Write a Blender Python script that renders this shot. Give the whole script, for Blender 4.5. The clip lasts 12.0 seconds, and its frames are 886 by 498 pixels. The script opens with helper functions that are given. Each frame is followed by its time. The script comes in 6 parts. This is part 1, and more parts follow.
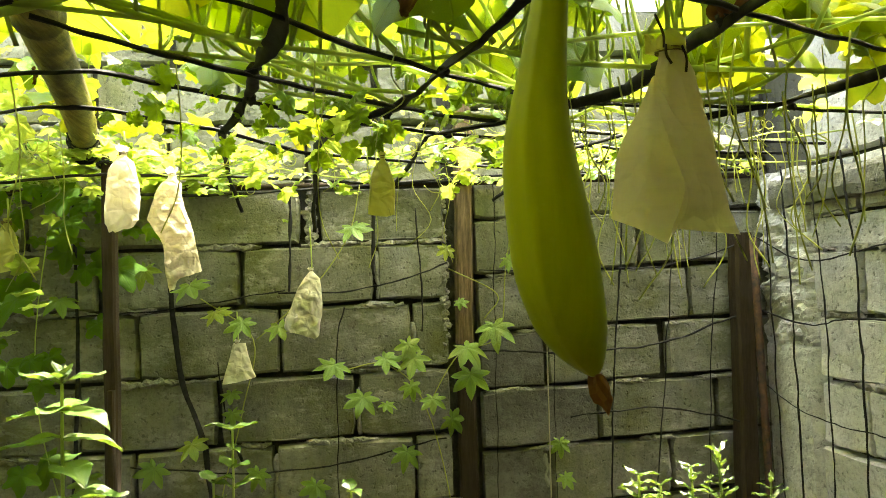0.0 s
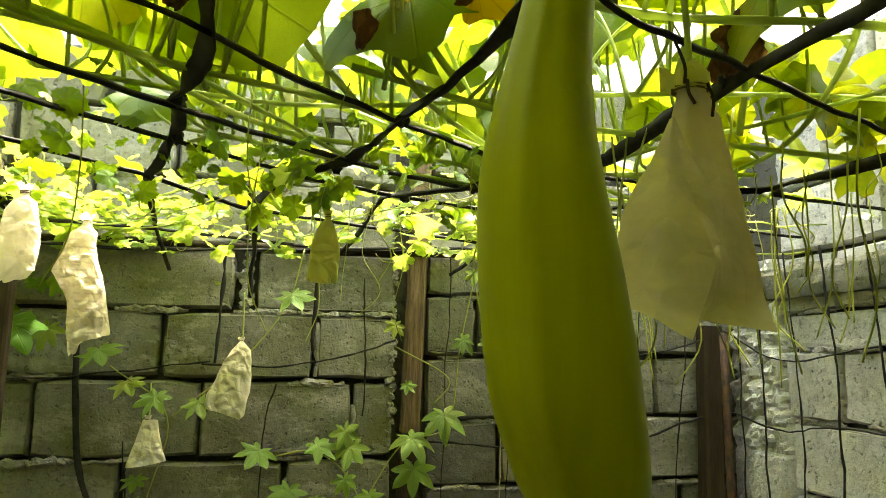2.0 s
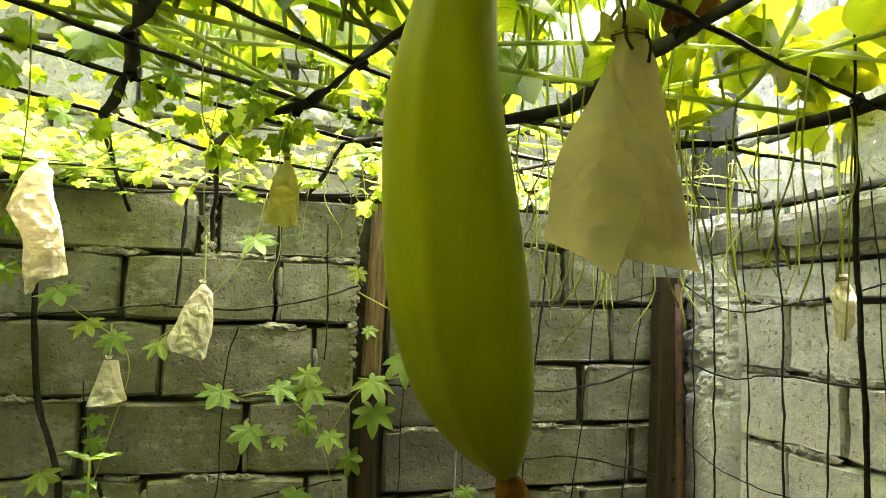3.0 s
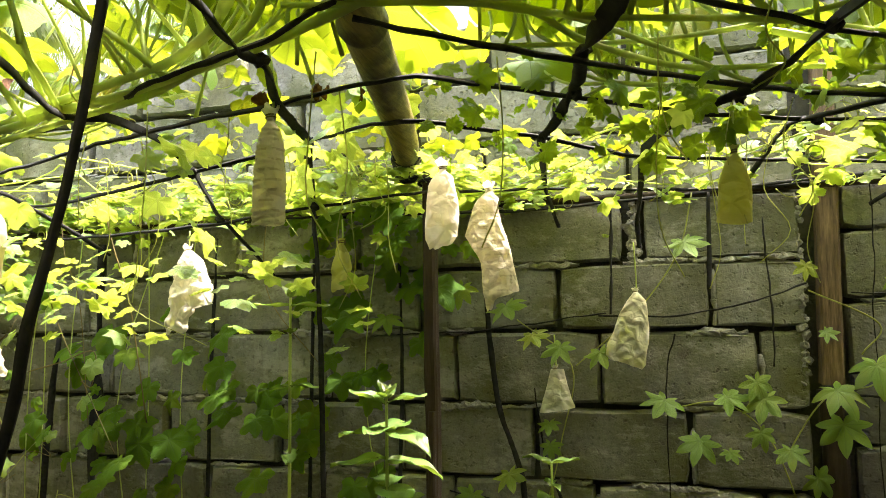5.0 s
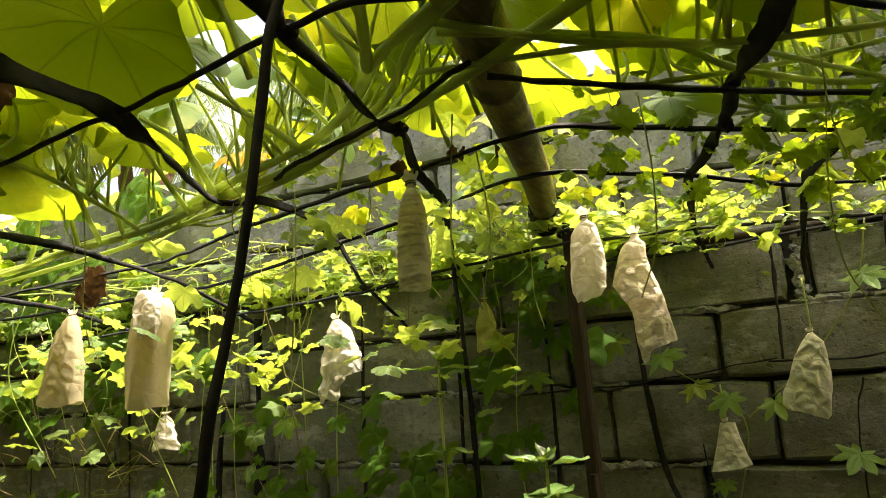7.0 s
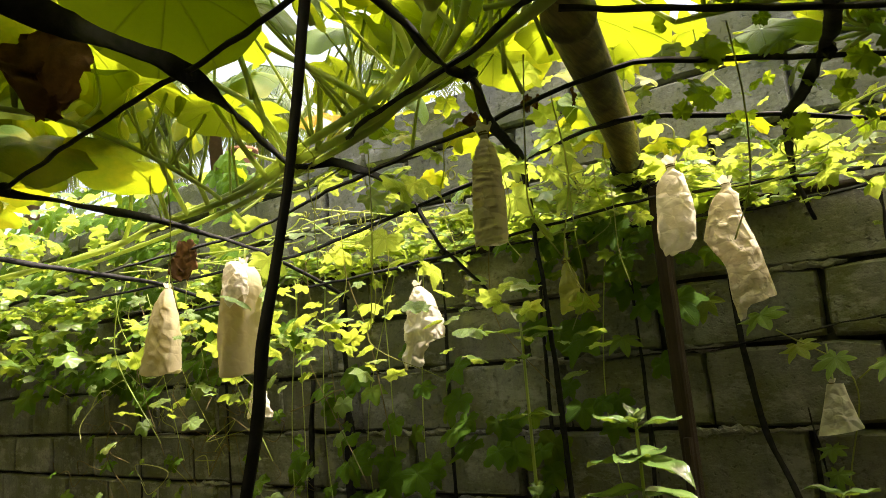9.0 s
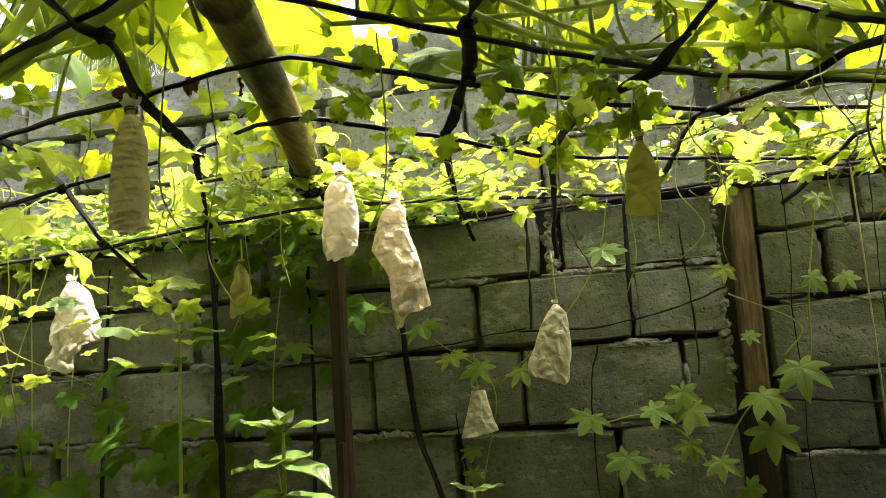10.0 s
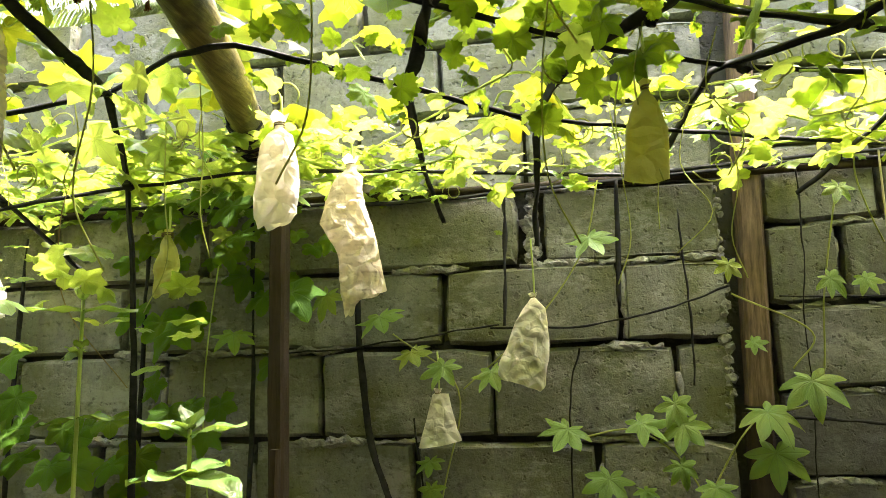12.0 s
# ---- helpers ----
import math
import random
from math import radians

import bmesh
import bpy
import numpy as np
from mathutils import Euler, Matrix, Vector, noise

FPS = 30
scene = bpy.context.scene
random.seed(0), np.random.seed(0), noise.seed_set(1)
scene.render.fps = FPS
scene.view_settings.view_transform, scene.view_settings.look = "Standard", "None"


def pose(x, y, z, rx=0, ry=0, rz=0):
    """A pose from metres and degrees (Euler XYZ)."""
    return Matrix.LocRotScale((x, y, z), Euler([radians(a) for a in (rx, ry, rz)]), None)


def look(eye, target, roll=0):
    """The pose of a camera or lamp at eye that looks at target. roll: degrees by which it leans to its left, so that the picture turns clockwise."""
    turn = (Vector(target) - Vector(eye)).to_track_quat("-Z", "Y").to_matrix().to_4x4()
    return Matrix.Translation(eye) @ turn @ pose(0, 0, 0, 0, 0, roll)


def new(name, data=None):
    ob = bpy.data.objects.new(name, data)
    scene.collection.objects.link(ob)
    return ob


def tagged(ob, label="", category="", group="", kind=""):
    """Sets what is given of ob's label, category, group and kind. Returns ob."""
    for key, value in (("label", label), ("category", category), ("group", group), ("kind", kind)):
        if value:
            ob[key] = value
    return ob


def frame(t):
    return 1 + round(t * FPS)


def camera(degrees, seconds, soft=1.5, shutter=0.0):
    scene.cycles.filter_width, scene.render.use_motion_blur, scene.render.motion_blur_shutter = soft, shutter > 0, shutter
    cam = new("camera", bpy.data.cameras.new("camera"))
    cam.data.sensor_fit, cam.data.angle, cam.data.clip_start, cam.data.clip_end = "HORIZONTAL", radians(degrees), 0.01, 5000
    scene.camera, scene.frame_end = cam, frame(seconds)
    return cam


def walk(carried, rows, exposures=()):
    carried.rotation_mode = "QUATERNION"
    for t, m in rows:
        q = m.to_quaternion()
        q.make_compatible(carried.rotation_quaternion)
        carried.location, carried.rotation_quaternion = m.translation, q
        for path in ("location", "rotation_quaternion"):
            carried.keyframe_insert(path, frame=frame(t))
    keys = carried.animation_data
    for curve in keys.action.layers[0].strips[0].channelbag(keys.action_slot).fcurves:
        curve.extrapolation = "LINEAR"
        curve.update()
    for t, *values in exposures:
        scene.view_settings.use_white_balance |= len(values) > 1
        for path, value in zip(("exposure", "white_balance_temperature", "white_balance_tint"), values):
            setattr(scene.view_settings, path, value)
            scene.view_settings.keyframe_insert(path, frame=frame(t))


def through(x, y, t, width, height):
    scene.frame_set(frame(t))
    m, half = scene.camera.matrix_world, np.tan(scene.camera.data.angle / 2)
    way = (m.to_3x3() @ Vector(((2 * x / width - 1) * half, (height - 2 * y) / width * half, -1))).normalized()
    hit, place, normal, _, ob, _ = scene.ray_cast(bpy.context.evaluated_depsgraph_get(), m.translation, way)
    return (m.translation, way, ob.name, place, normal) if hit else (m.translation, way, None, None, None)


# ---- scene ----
cam = camera(64.7, 12.0, soft=0.9)
PATH = [
    (0, (-0.18, -2.092, 1.748), (0.08, -0.112, 1.855), -2.2),
    (0.5, (-0.165, -2.042, 1.762), (0.23, -0.1, 2.027), -3.8),
    (1, (-0.155, -2.011, 1.759), (0.29, -0.075, 1.988), -1.8),
    (1.5, (-0.14, -1.937, 1.774), (0.277, -0.013, 2.129), 1.6),
    (2, (-0.147, -1.919, 1.761), (0.237, 0.018, 2.082), 1.0),
    (2.5, (-0.136, -1.937, 1.76), (0.293, -0.016, 2.115), 0.1),
    (2.7, (-0.123, -1.937, 1.752), (0.364, -0.016, 2.022), 1.3),
    (4.3, (-0.199, -1.904, 1.747), (-0.348, 0.089, 1.822), 1.6),
    (4.5, (-0.215, -1.893, 1.752), (-0.537, 0.076, 1.893), 0.5),
    (5, (-0.242, -1.901, 1.755), (-0.823, 0.003, 1.943), -0.9),
    (5.5, (-0.251, -1.913, 1.764), (-0.973, -0.065, 2.013), -1.1),
    (6, (-0.257, -1.906, 1.76), (-1.029, -0.077, 2.003), -1.3),
    (6.5, (-0.268, -1.887, 1.763), (-1.068, -0.096, 2.149), -2.8),
    (7, (-0.276, -1.881, 1.766), (-1.187, -0.137, 2.122), -4.0),
    (7.2, (-0.278, -1.884, 1.765), (-1.246, -0.173, 2.134), -3.9),
    (8.8, (-0.314, -1.896, 1.723), (-1.449, -0.292, 2.096), -4.5),
    (9, (-0.286, -1.844, 1.735), (-1.411, -0.22, 2.045), -4.7),
    (9.5, (-0.257, -1.784, 1.707), (-1.044, 0.034, 1.98), -3.8),
    (10, (-0.206, -1.779, 1.703), (-0.61, 0.157, 2.001), -3.7),
    (10.5, (-0.201, -1.784, 1.7), (-0.513, 0.168, 2.008), -3.1),
    (11, (-0.207, -1.769, 1.701), (-0.525, 0.185, 1.987), -4.1),
    (11.5, (-0.204, -1.678, 1.685), (-0.679, 0.245, 1.966), -2.2),
    (12, (-0.214, -1.547, 1.692), (-0.571, 0.398, 1.992), -1.4),
]
LIGHT = [(0, 3.87, 7000, 4), (0.5, 3.74, 7100, 4), (2, 3.62, 7100, 3), (2.5, 4.04, 7000, 5), (4.5, 3.99, 6600, 15), (5, 3.33, 6700, 14), (5.5, 2.95, 6800, 14), (7, 2.42, 7200, 13), (9, 2.26, 7200, 15), (9.5, 2.78, 6700, 15), (10, 2.84, 6700, 15), (10.5, 3.04, 6600, 15), (11.5, 3.22, 6500, 16), (12, 3.56, 6400, 15)]
walk(cam, [(t, look(eye, target, roll)) for t, eye, target, roll in PATH], LIGHT)


# ---- light ----
sun_dir = Vector((0.26, 0.15, 0.95)).normalized()
world = bpy.data.worlds.new("world")
scene.world = world
world.use_nodes = True
wn = world.node_tree
sky = wn.nodes.new("ShaderNodeTexSky")
sky.sky_type = "NISHITA"
sky.sun_disc = False
sky.sun_elevation = math.asin(sun_dir.z)
sky.sun_rotation = math.atan2(sun_dir.x, sun_dir.y)
sky.air_density, sky.dust_density, sky.ozone_density = 1.0, 9.0, 0.0
wn.links.new(sky.outputs[0], wn.nodes["Background"].inputs[0])
wn.nodes["Background"].inputs[1].default_value = 0.15
sun = new("sun", bpy.data.lights.new("sun", "SUN"))
sun.data.energy = 2.5
sun.data.angle = radians(1.5)
sun.data.color = (1.0, 0.95, 0.86)
sun.matrix_world = look(sun_dir * 20, (0, 0, 0))


# ---- materials ----
class Nodes:
    """A small builder of node materials."""

    def __init__(self, name):
        self.mat = bpy.data.materials.new(name)
        self.mat.use_nodes = True
        self.tree = self.mat.node_tree
        self.bsdf = self.tree.nodes["Principled BSDF"]
        self.out = self.tree.nodes["Material Output"]

    def add(self, kind, **props):
        node = self.tree.nodes.new(kind)
        for key, value in props.items():
            setattr(node, key, value)
        return node

    def link(self, a, b):
        self.tree.links.new(a, b)

    def coords(self, kind="Object"):
        return self.add("ShaderNodeTexCoord").outputs[kind]

    def world_pos(self):
        return self.add("ShaderNodeNewGeometry").outputs["Position"]

    def scaled(self, vec, s):
        n = self.add("ShaderNodeVectorMath", operation="MULTIPLY")
        self.link(vec, n.inputs[0])
        n.inputs[1].default_value = s
        return n.outputs[0]

    def noise(self, vec, scale, detail=4, rough=0.6):
        n = self.add("ShaderNodeTexNoise")
        self.link(vec, n.inputs["Vector"])
        n.inputs["Scale"].default_value = scale
        n.inputs["Detail"].default_value = detail
        n.inputs["Roughness"].default_value = rough
        return n.outputs["Fac"]

    def ramp(self, fac, *stops):
        n = self.add("ShaderNodeValToRGB")
        el = n.color_ramp.elements
        while len(el) < len(stops):
            el.new(0.5)
        for e, (p, c) in zip(el, stops):
            e.position = p
            e.color = (*c, 1) if len(c) == 3 else c
        self.link(fac, n.inputs[0])
        return n.outputs[0]

    def mix(self, fac, a, b, kind="MIX"):
        n = self.add("ShaderNodeMix", data_type="RGBA", blend_type=kind)
        for sock, v in ((n.inputs[0], fac), (n.inputs[6], a), (n.inputs[7], b)):
            if isinstance(v, (int, float)):
                sock.default_value = v
            elif isinstance(v, tuple):
                sock.default_value = (*v, 1)
            else:
                self.link(v, sock)
        return n.outputs[2]

    def math(self, op, a, b=0.0, c=0.0):
        n = self.add("ShaderNodeMath", operation=op)
        for sock, v in zip(n.inputs, (a, b, c)):
            if isinstance(v, (int, float)):
                sock.default_value = v
            else:
                self.link(v, sock)
        return n.outputs[0]

    def random(self):
        return self.add("ShaderNodeObjectInfo").outputs["Random"]

    def island(self):
        return self.add("ShaderNodeNewGeometry").outputs["Random Per Island"]

    def bump(self, height, strength, dist):
        n = self.add("ShaderNodeBump")
        n.inputs["Strength"].default_value = strength
        n.inputs["Distance"].default_value = dist
        self.link(height, n.inputs["Height"])
        return n.outputs[0]

    def finish(self, color, rough=0.8, normal=None, spec=0.5, metal=0.0):
        b = self.bsdf
        for key, v in (("Base Color", color), ("Roughness", rough), ("Metallic", metal), ("Specular IOR Level", spec)):
            if isinstance(v, (int, float)):
                b.inputs[key].default_value = v
            elif isinstance(v, tuple):
                b.inputs[key].default_value = (*v, 1)
            else:
                self.link(v, b.inputs[key])
        if normal is not None:
            self.link(normal, b.inputs["Normal"])
        return self.mat

    def leafy(self, color, through_color, share, rough=0.45, normal=None, gloss=0.5):
        """A thin sheet: part of the light is reflected, part shines through."""
        self.finish(color, rough, normal, gloss)
        tr = self.add("ShaderNodeBsdfTranslucent")
        if isinstance(through_color, tuple):
            tr.inputs[0].default_value = (*through_color, 1)
        else:
            self.link(through_color, tr.inputs[0])
        if normal is not None:
            self.link(normal, tr.inputs["Normal"])
        mx = self.add("ShaderNodeMixShader")
        mx.inputs[0].default_value = share
        self.link(self.bsdf.outputs[0], mx.inputs[1])
        self.link(tr.outputs[0], mx.inputs[2])
        self.link(mx.outputs[0], self.out.inputs["Surface"])
        return self.mat


def concrete(name, dark, light, stain=0.5, moss=0.4):
    m = Nodes(name)
    p = m.world_pos()
    grain = m.noise(p, 95, 7, 0.72)
    mid = m.noise(p, 22, 5, 0.65)
    big = m.noise(m.scaled(p, (1, 1, 0.45)), 3.2, 4, 0.6)
    base = m.ramp(mid, (0.3, dark), (0.7, light))
    speck = m.ramp(grain, (0.30, (0.50,) * 3), (0.46, (0.93,) * 3), (0.72, (1.16,) * 3))
    col = m.mix(1.0, base, speck, "MULTIPLY")
    rnd = m.ramp(m.random(), (0.0, (0.74, 0.74, 0.71)), (1.0, (1.14, 1.14, 1.15)))
    col = m.mix(1.0, col, rnd, "MULTIPLY")
    st = m.ramp(big, (0.42, (0, 0, 0)), (0.68, (1, 1, 1)))
    col = m.mix(m.math("MULTIPLY", st, stain), col, (0.10, 0.10, 0.095))
    gr = m.ramp(m.noise(p, 5.5, 5, 0.7), (0.36, (0, 0, 0)), (0.64, (1, 1, 1)))
    col = m.mix(m.math("MULTIPLY", gr, moss), col, (0.10, 0.108, 0.026))
    smear = m.ramp(m.noise(m.scaled(p, (0.5, 0.5, 1.0)), 11, 6, 0.75), (0.52, (0, 0, 0)), (0.60, (1, 1, 1)))
    col = m.mix(m.math("MULTIPLY", smear, 0.45), col, light)
    drip = m.ramp(m.noise(m.scaled(p, (1, 1, 0.12)), 24, 4, 0.6), (0.55, (0, 0, 0)), (0.72, (1, 1, 1)))
    col = m.mix(m.math("MULTIPLY", drip, stain * 0.8), col, (0.11, 0.105, 0.09))
    pits = m.ramp(m.noise(p, 70, 3, 0.5), (0.30, (0, 0, 0)), (0.40, (1, 1, 1)))
    col = m.mix(m.math("MULTIPLY", m.math("SUBTRACT", 1.0, pits), 0.4), col, (0.05, 0.048, 0.04))
    h = m.math("ADD", m.math("MULTIPLY", grain, 0.5), m.math("ADD", m.math("MULTIPLY", mid, 0.8), m.math("MULTIPLY", pits, 0.5)))
    return m.finish(col, 0.95, m.bump(h, 1.0, 0.008), 0.15)


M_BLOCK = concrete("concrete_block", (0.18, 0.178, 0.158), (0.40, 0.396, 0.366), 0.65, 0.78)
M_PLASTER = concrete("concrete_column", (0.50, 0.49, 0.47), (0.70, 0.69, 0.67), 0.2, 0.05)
M_DARK_BLOCK = concrete("dark_block", (0.11, 0.108, 0.105), (0.21, 0.205, 0.20), 0.6, 0.1)
M_MORTAR = concrete("mortar", (0.27, 0.26, 0.24), (0.42, 0.41, 0.39), 0.4, 0.2)
M_CORE = concrete("wall_core", (0.035, 0.033, 0.03), (0.09, 0.086, 0.08), 0.5, 0.3)


def wood(name, dark, light, axis=(14, 14, 1.2)):
    m = Nodes(name)
    p = m.coords()
    grain = m.noise(m.scaled(p, axis), 9, 6, 0.7)
    big = m.noise(p, 7, 4, 0.6)
    col = m.ramp(grain, (0.3, dark), (0.7, light))
    col = m.mix(m.ramp(big, (0.45, (0, 0, 0)), (0.75, (0.7,) * 3)), col, (0.05, 0.04, 0.032))
    return m.finish(col, 0.85, m.bump(grain, 0.7, 0.004), 0.2)


M_PLANK = wood("weathered_wood", (0.050, 0.035, 0.020), (0.23, 0.16, 0.095))
M_DARKWOOD = wood("dark_wood", (0.018, 0.013, 0.007), (0.046, 0.032, 0.017))


def bamboo():
    m = Nodes("dry_bamboo")
    p = m.coords()
    fibre = m.noise(m.scaled(p, (60, 3, 60)), 3, 5, 0.6)
    big = m.noise(p, 9, 4, 0.6)
    col = m.ramp(fibre, (0.32, (0.12, 0.097, 0.022)), (0.68, (0.30, 0.25, 0.065)))
    col = m.mix(m.ramp(big, (0.46, (0, 0, 0)), (0.60, (0.85,) * 3)), col, (0.035, 0.030, 0.016))
    return m.finish(col, 0.55, m.bump(fibre, 0.6, 0.003), 0.3)


M_BAMBOO = bamboo()


def plastic_strap():
    m = Nodes("black_plastic_strap")
    p = m.world_pos()
    n = m.noise(p, 60, 4, 0.6)
    col = m.ramp(n, (0.3, (0.008, 0.008, 0.009)), (0.75, (0.03, 0.03, 0.03)))
    return m.finish(col, 0.75, m.bump(n, 0.5, 0.002), 0.18)


M_STRAP = plastic_strap()


def stem_material(name, a, b, rough=0.5):
    m = Nodes(name)
    p = m.world_pos()
    n = m.noise(p, 14, 4, 0.6)
    f = m.noise(p, 130, 3, 0.6)
    col = m.ramp(n, (0.3, a), (0.7, b))
    col = m.mix(m.math("MULTIPLY", m.ramp(f, (0.55, (0, 0, 0)), (0.75, (1, 1, 1))), 0.3), col, (0.35, 0.36, 0.18))
    return m.leafy(col, b, 0.5, rough, m.bump(f, 0.3, 0.001))


M_STEM = stem_material("green_vine_stem", (0.28, 0.38, 0.08), (0.50, 0.58, 0.17))
M_TENDRIL = stem_material("tendril", (0.24, 0.28, 0.05), (0.40, 0.42, 0.11))
M_WOODY = stem_material("dry_vine", (0.10, 0.075, 0.03), (0.22, 0.17, 0.07), 0.8)


def leaf_material(name, dark, light, through, yellow=0.15, veins=5.0, share=0.5, gloss=0.2, rough=0.5):
    m = Nodes(name)
    p = m.coords()
    sep = m.add("ShaderNodeSeparateXYZ")
    m.link(p, sep.inputs[0])
    ang = m.math("ARCTAN2", sep.outputs[0], sep.outputs[1])
    fan = m.math("PINGPONG", m.math("MULTIPLY", ang, veins / math.pi), 0.5)
    rad = m.math("SQRT", m.math("ADD", m.math("MULTIPLY", sep.outputs[0], sep.outputs[0]), m.math("MULTIPLY", sep.outputs[1], sep.outputs[1])))
    near = m.math("MULTIPLY", fan, rad)
    vein = m.ramp(near, (0.0, (1, 1, 1)), (0.026, (0, 0, 0)))
    n1 = m.noise(p, 26, 4, 0.6)
    cells = m.add("ShaderNodeTexVoronoi", feature="DISTANCE_TO_EDGE")
    m.link(p, cells.inputs["Vector"])
    cells.inputs["Scale"].default_value = 70
    net = m.ramp(cells.outputs["Distance"], (0.0, (1, 1, 1)), (0.12, (0, 0, 0)))
    rnd = m.random()
    col = m.mix(m.math("ADD", m.math("MULTIPLY", n1, 0.6), m.math("MULTIPLY", rnd, 0.4)), dark, light)
    col = m.mix(m.math("MULTIPLY", vein, 0.35), col, (0.25, 0.30, 0.10))
    old = m.ramp(m.math("ADD", m.math("MULTIPLY", m.noise(m.world_pos(), 9, 4, 0.6), 0.7), m.math("MULTIPLY", rnd, 0.3)), (0.56, (0, 0, 0)), (0.74, (1, 1, 1)))
    col = m.mix(m.math("MULTIPLY", old, yellow), col, (0.42, 0.36, 0.04))
    tcol = m.mix(m.math("MULTIPLY", m.math("ADD", vein, m.math("MULTIPLY", net, 0.15)), 0.7), through, tuple(c * 0.45 for c in through))
    tcol = m.mix(m.math("MULTIPLY", old, yellow), tcol, (0.80, 0.62, 0.02))
    tcol = m.mix(m.math("MULTIPLY", m.ramp(n1, (0.35, (0, 0, 0)), (0.8, (1, 1, 1))), 0.35), tcol, tuple(c * 0.6 for c in through))
    h = m.math("ADD", m.math("MULTIPLY", net, -0.12), m.math("ADD", m.math("MULTIPLY", vein, -1.0), m.math("MULTIPLY", n1, 0.6)))
    return m.leafy(col, tcol, share, rough, m.bump(h, 0.5, 0.004), gloss)


M_SQUASH = leaf_material("squash_leaf", (0.045, 0.10, 0.018), (0.085, 0.16, 0.03), (0.40, 0.50, 0.018), 0.5, 5.0, 0.42)
M_BITTER = leaf_material("bitter_gourd_leaf", (0.06, 0.13, 0.02), (0.13, 0.23, 0.04), (0.56, 0.70, 0.085), 0.35, 6.0, 0.45, 0.6, 0.35)
M_SERE = leaf_material("dying_leaf", (0.40, 0.22, 0.015), (0.55, 0.36, 0.03), (0.80, 0.46, 0.01), 0.3, 5.0, 0.5)
M_STAR = leaf_material("star_leaf", (0.085, 0.17, 0.035), (0.16, 0.28, 0.06), (0.42, 0.55, 0.05), 0.3, 6.0, 0.45, 0.4)
# climber leaf in a darker green than the bitter gourd leaf
M_HEDGE = leaf_material("dark_climber_leaf", (0.035, 0.090, 0.007), (0.065, 0.145, 0.014), (0.26, 0.42, 0.012), 0.15, 6.0, 0.42, 0.08)
# bitter gourd leaf again, with the shade of leaves above put into its colour
M_BITTER_SHADED = leaf_material("shaded_bitter_gourd_leaf", (0.045, 0.105, 0.012), (0.08, 0.16, 0.022), (0.30, 0.44, 0.015), 0.12, 6.0, 0.45, 0.12)
M_SHRUB = leaf_material("shrub_leaf", (0.06, 0.14, 0.03), (0.11, 0.21, 0.05), (0.32, 0.46, 0.04), 0.05, 4.0, 0.25, 1.0, 0.25)
M_PALM = leaf_material("palm_leaflet", (0.04, 0.085, 0.02), (0.09, 0.15, 0.035), (0.25, 0.34, 0.05), 0.1, 3.0, 0.25, 0.5, 0.4)


def dry_leaf():
    m = Nodes("dry_brown_leaf")
    p = m.coords()
    n = m.noise(p, 30, 5, 0.65)
    col = m.ramp(n, (0.3, (0.028, 0.016, 0.008)), (0.7, (0.12, 0.06, 0.024)))
    return m.leafy(col, (0.26, 0.13, 0.04), 0.10, 0.9, m.bump(n, 0.8, 0.006), 0.1)


M_DRY = dry_leaf()
M_BROWN = stem_material("shrivelled_flower", (0.16, 0.07, 0.02), (0.34, 0.18, 0.06), 0.8)


def paper(name, color, through, share=0.4, print_bars=0.0, crease=1.0):
    m = Nodes(name)
    p = m.coords()
    fold = m.add("ShaderNodeTexVoronoi", feature="DISTANCE_TO_EDGE")
    warp = m.add("ShaderNodeVectorMath", operation="ADD")
    m.link(p, warp.inputs[0])
    nz = m.add("ShaderNodeTexNoise")
    m.link(p, nz.inputs["Vector"])
    nz.inputs["Scale"].default_value = 18
    m.link(m.scaled(nz.outputs["Color"], (0.04, 0.04, 0.04)), warp.inputs[1])
    m.link(warp.outputs[0], fold.inputs["Vector"])
    fold.inputs["Scale"].default_value = 30
    fibre = m.noise(p, 190, 4, 0.6)
    soil = m.noise(p, 14, 4, 0.65)
    col = m.mix(m.math("MULTIPLY", m.ramp(soil, (0.45, (0, 0, 0)), (0.75, (1, 1, 1))), 0.35), color, tuple(c * 0.55 for c in color))
    if print_bars:
        sep = m.add("ShaderNodeSeparateXYZ")
        m.link(p, sep.inputs[0])
        line = m.ramp(m.math("PINGPONG", m.math("MULTIPLY", sep.outputs[2], 62), 0.5), (0.36, (0, 0, 0)), (0.40, (1, 1, 1)))
        words = m.ramp(m.noise(m.scaled(p, (1, 1, 0.55)), 55, 2, 0.5), (0.48, (0, 0, 0)), (0.52, (1, 1, 1)))
        col = m.mix(m.math("MULTIPLY", m.math("MULTIPLY", line, words), print_bars), col, (0.16, 0.11, 0.06))
    h = m.math("ADD", m.math("MULTIPLY", fibre, 0.12), m.math("ADD", m.math("MULTIPLY", fold.outputs["Distance"], 1.4), m.math("MULTIPLY", soil, 0.6)))
    return m.leafy(col, through, share, 0.85, m.bump(h, 0.55 * crease, 0.012), 0.15)


M_PAPER_WHITE = paper("white_paper", (0.78, 0.75, 0.66), (0.80, 0.74, 0.55), 0.4, 0.0, 1.3)
M_PAPER_TAN = paper("tan_paper", (0.75, 0.68, 0.55), (0.74, 0.66, 0.48), 0.4, 0.35, 1.4)
M_PAPER_PRINT = paper("printed_paper", (0.74, 0.69, 0.55), (0.70, 0.62, 0.40), 0.4, 0.5, 1.3)
M_PAPER_GREY = paper("grey_paper", (0.50, 0.46, 0.36), (0.50, 0.45, 0.28), 0.35, 0.0, 0.8)
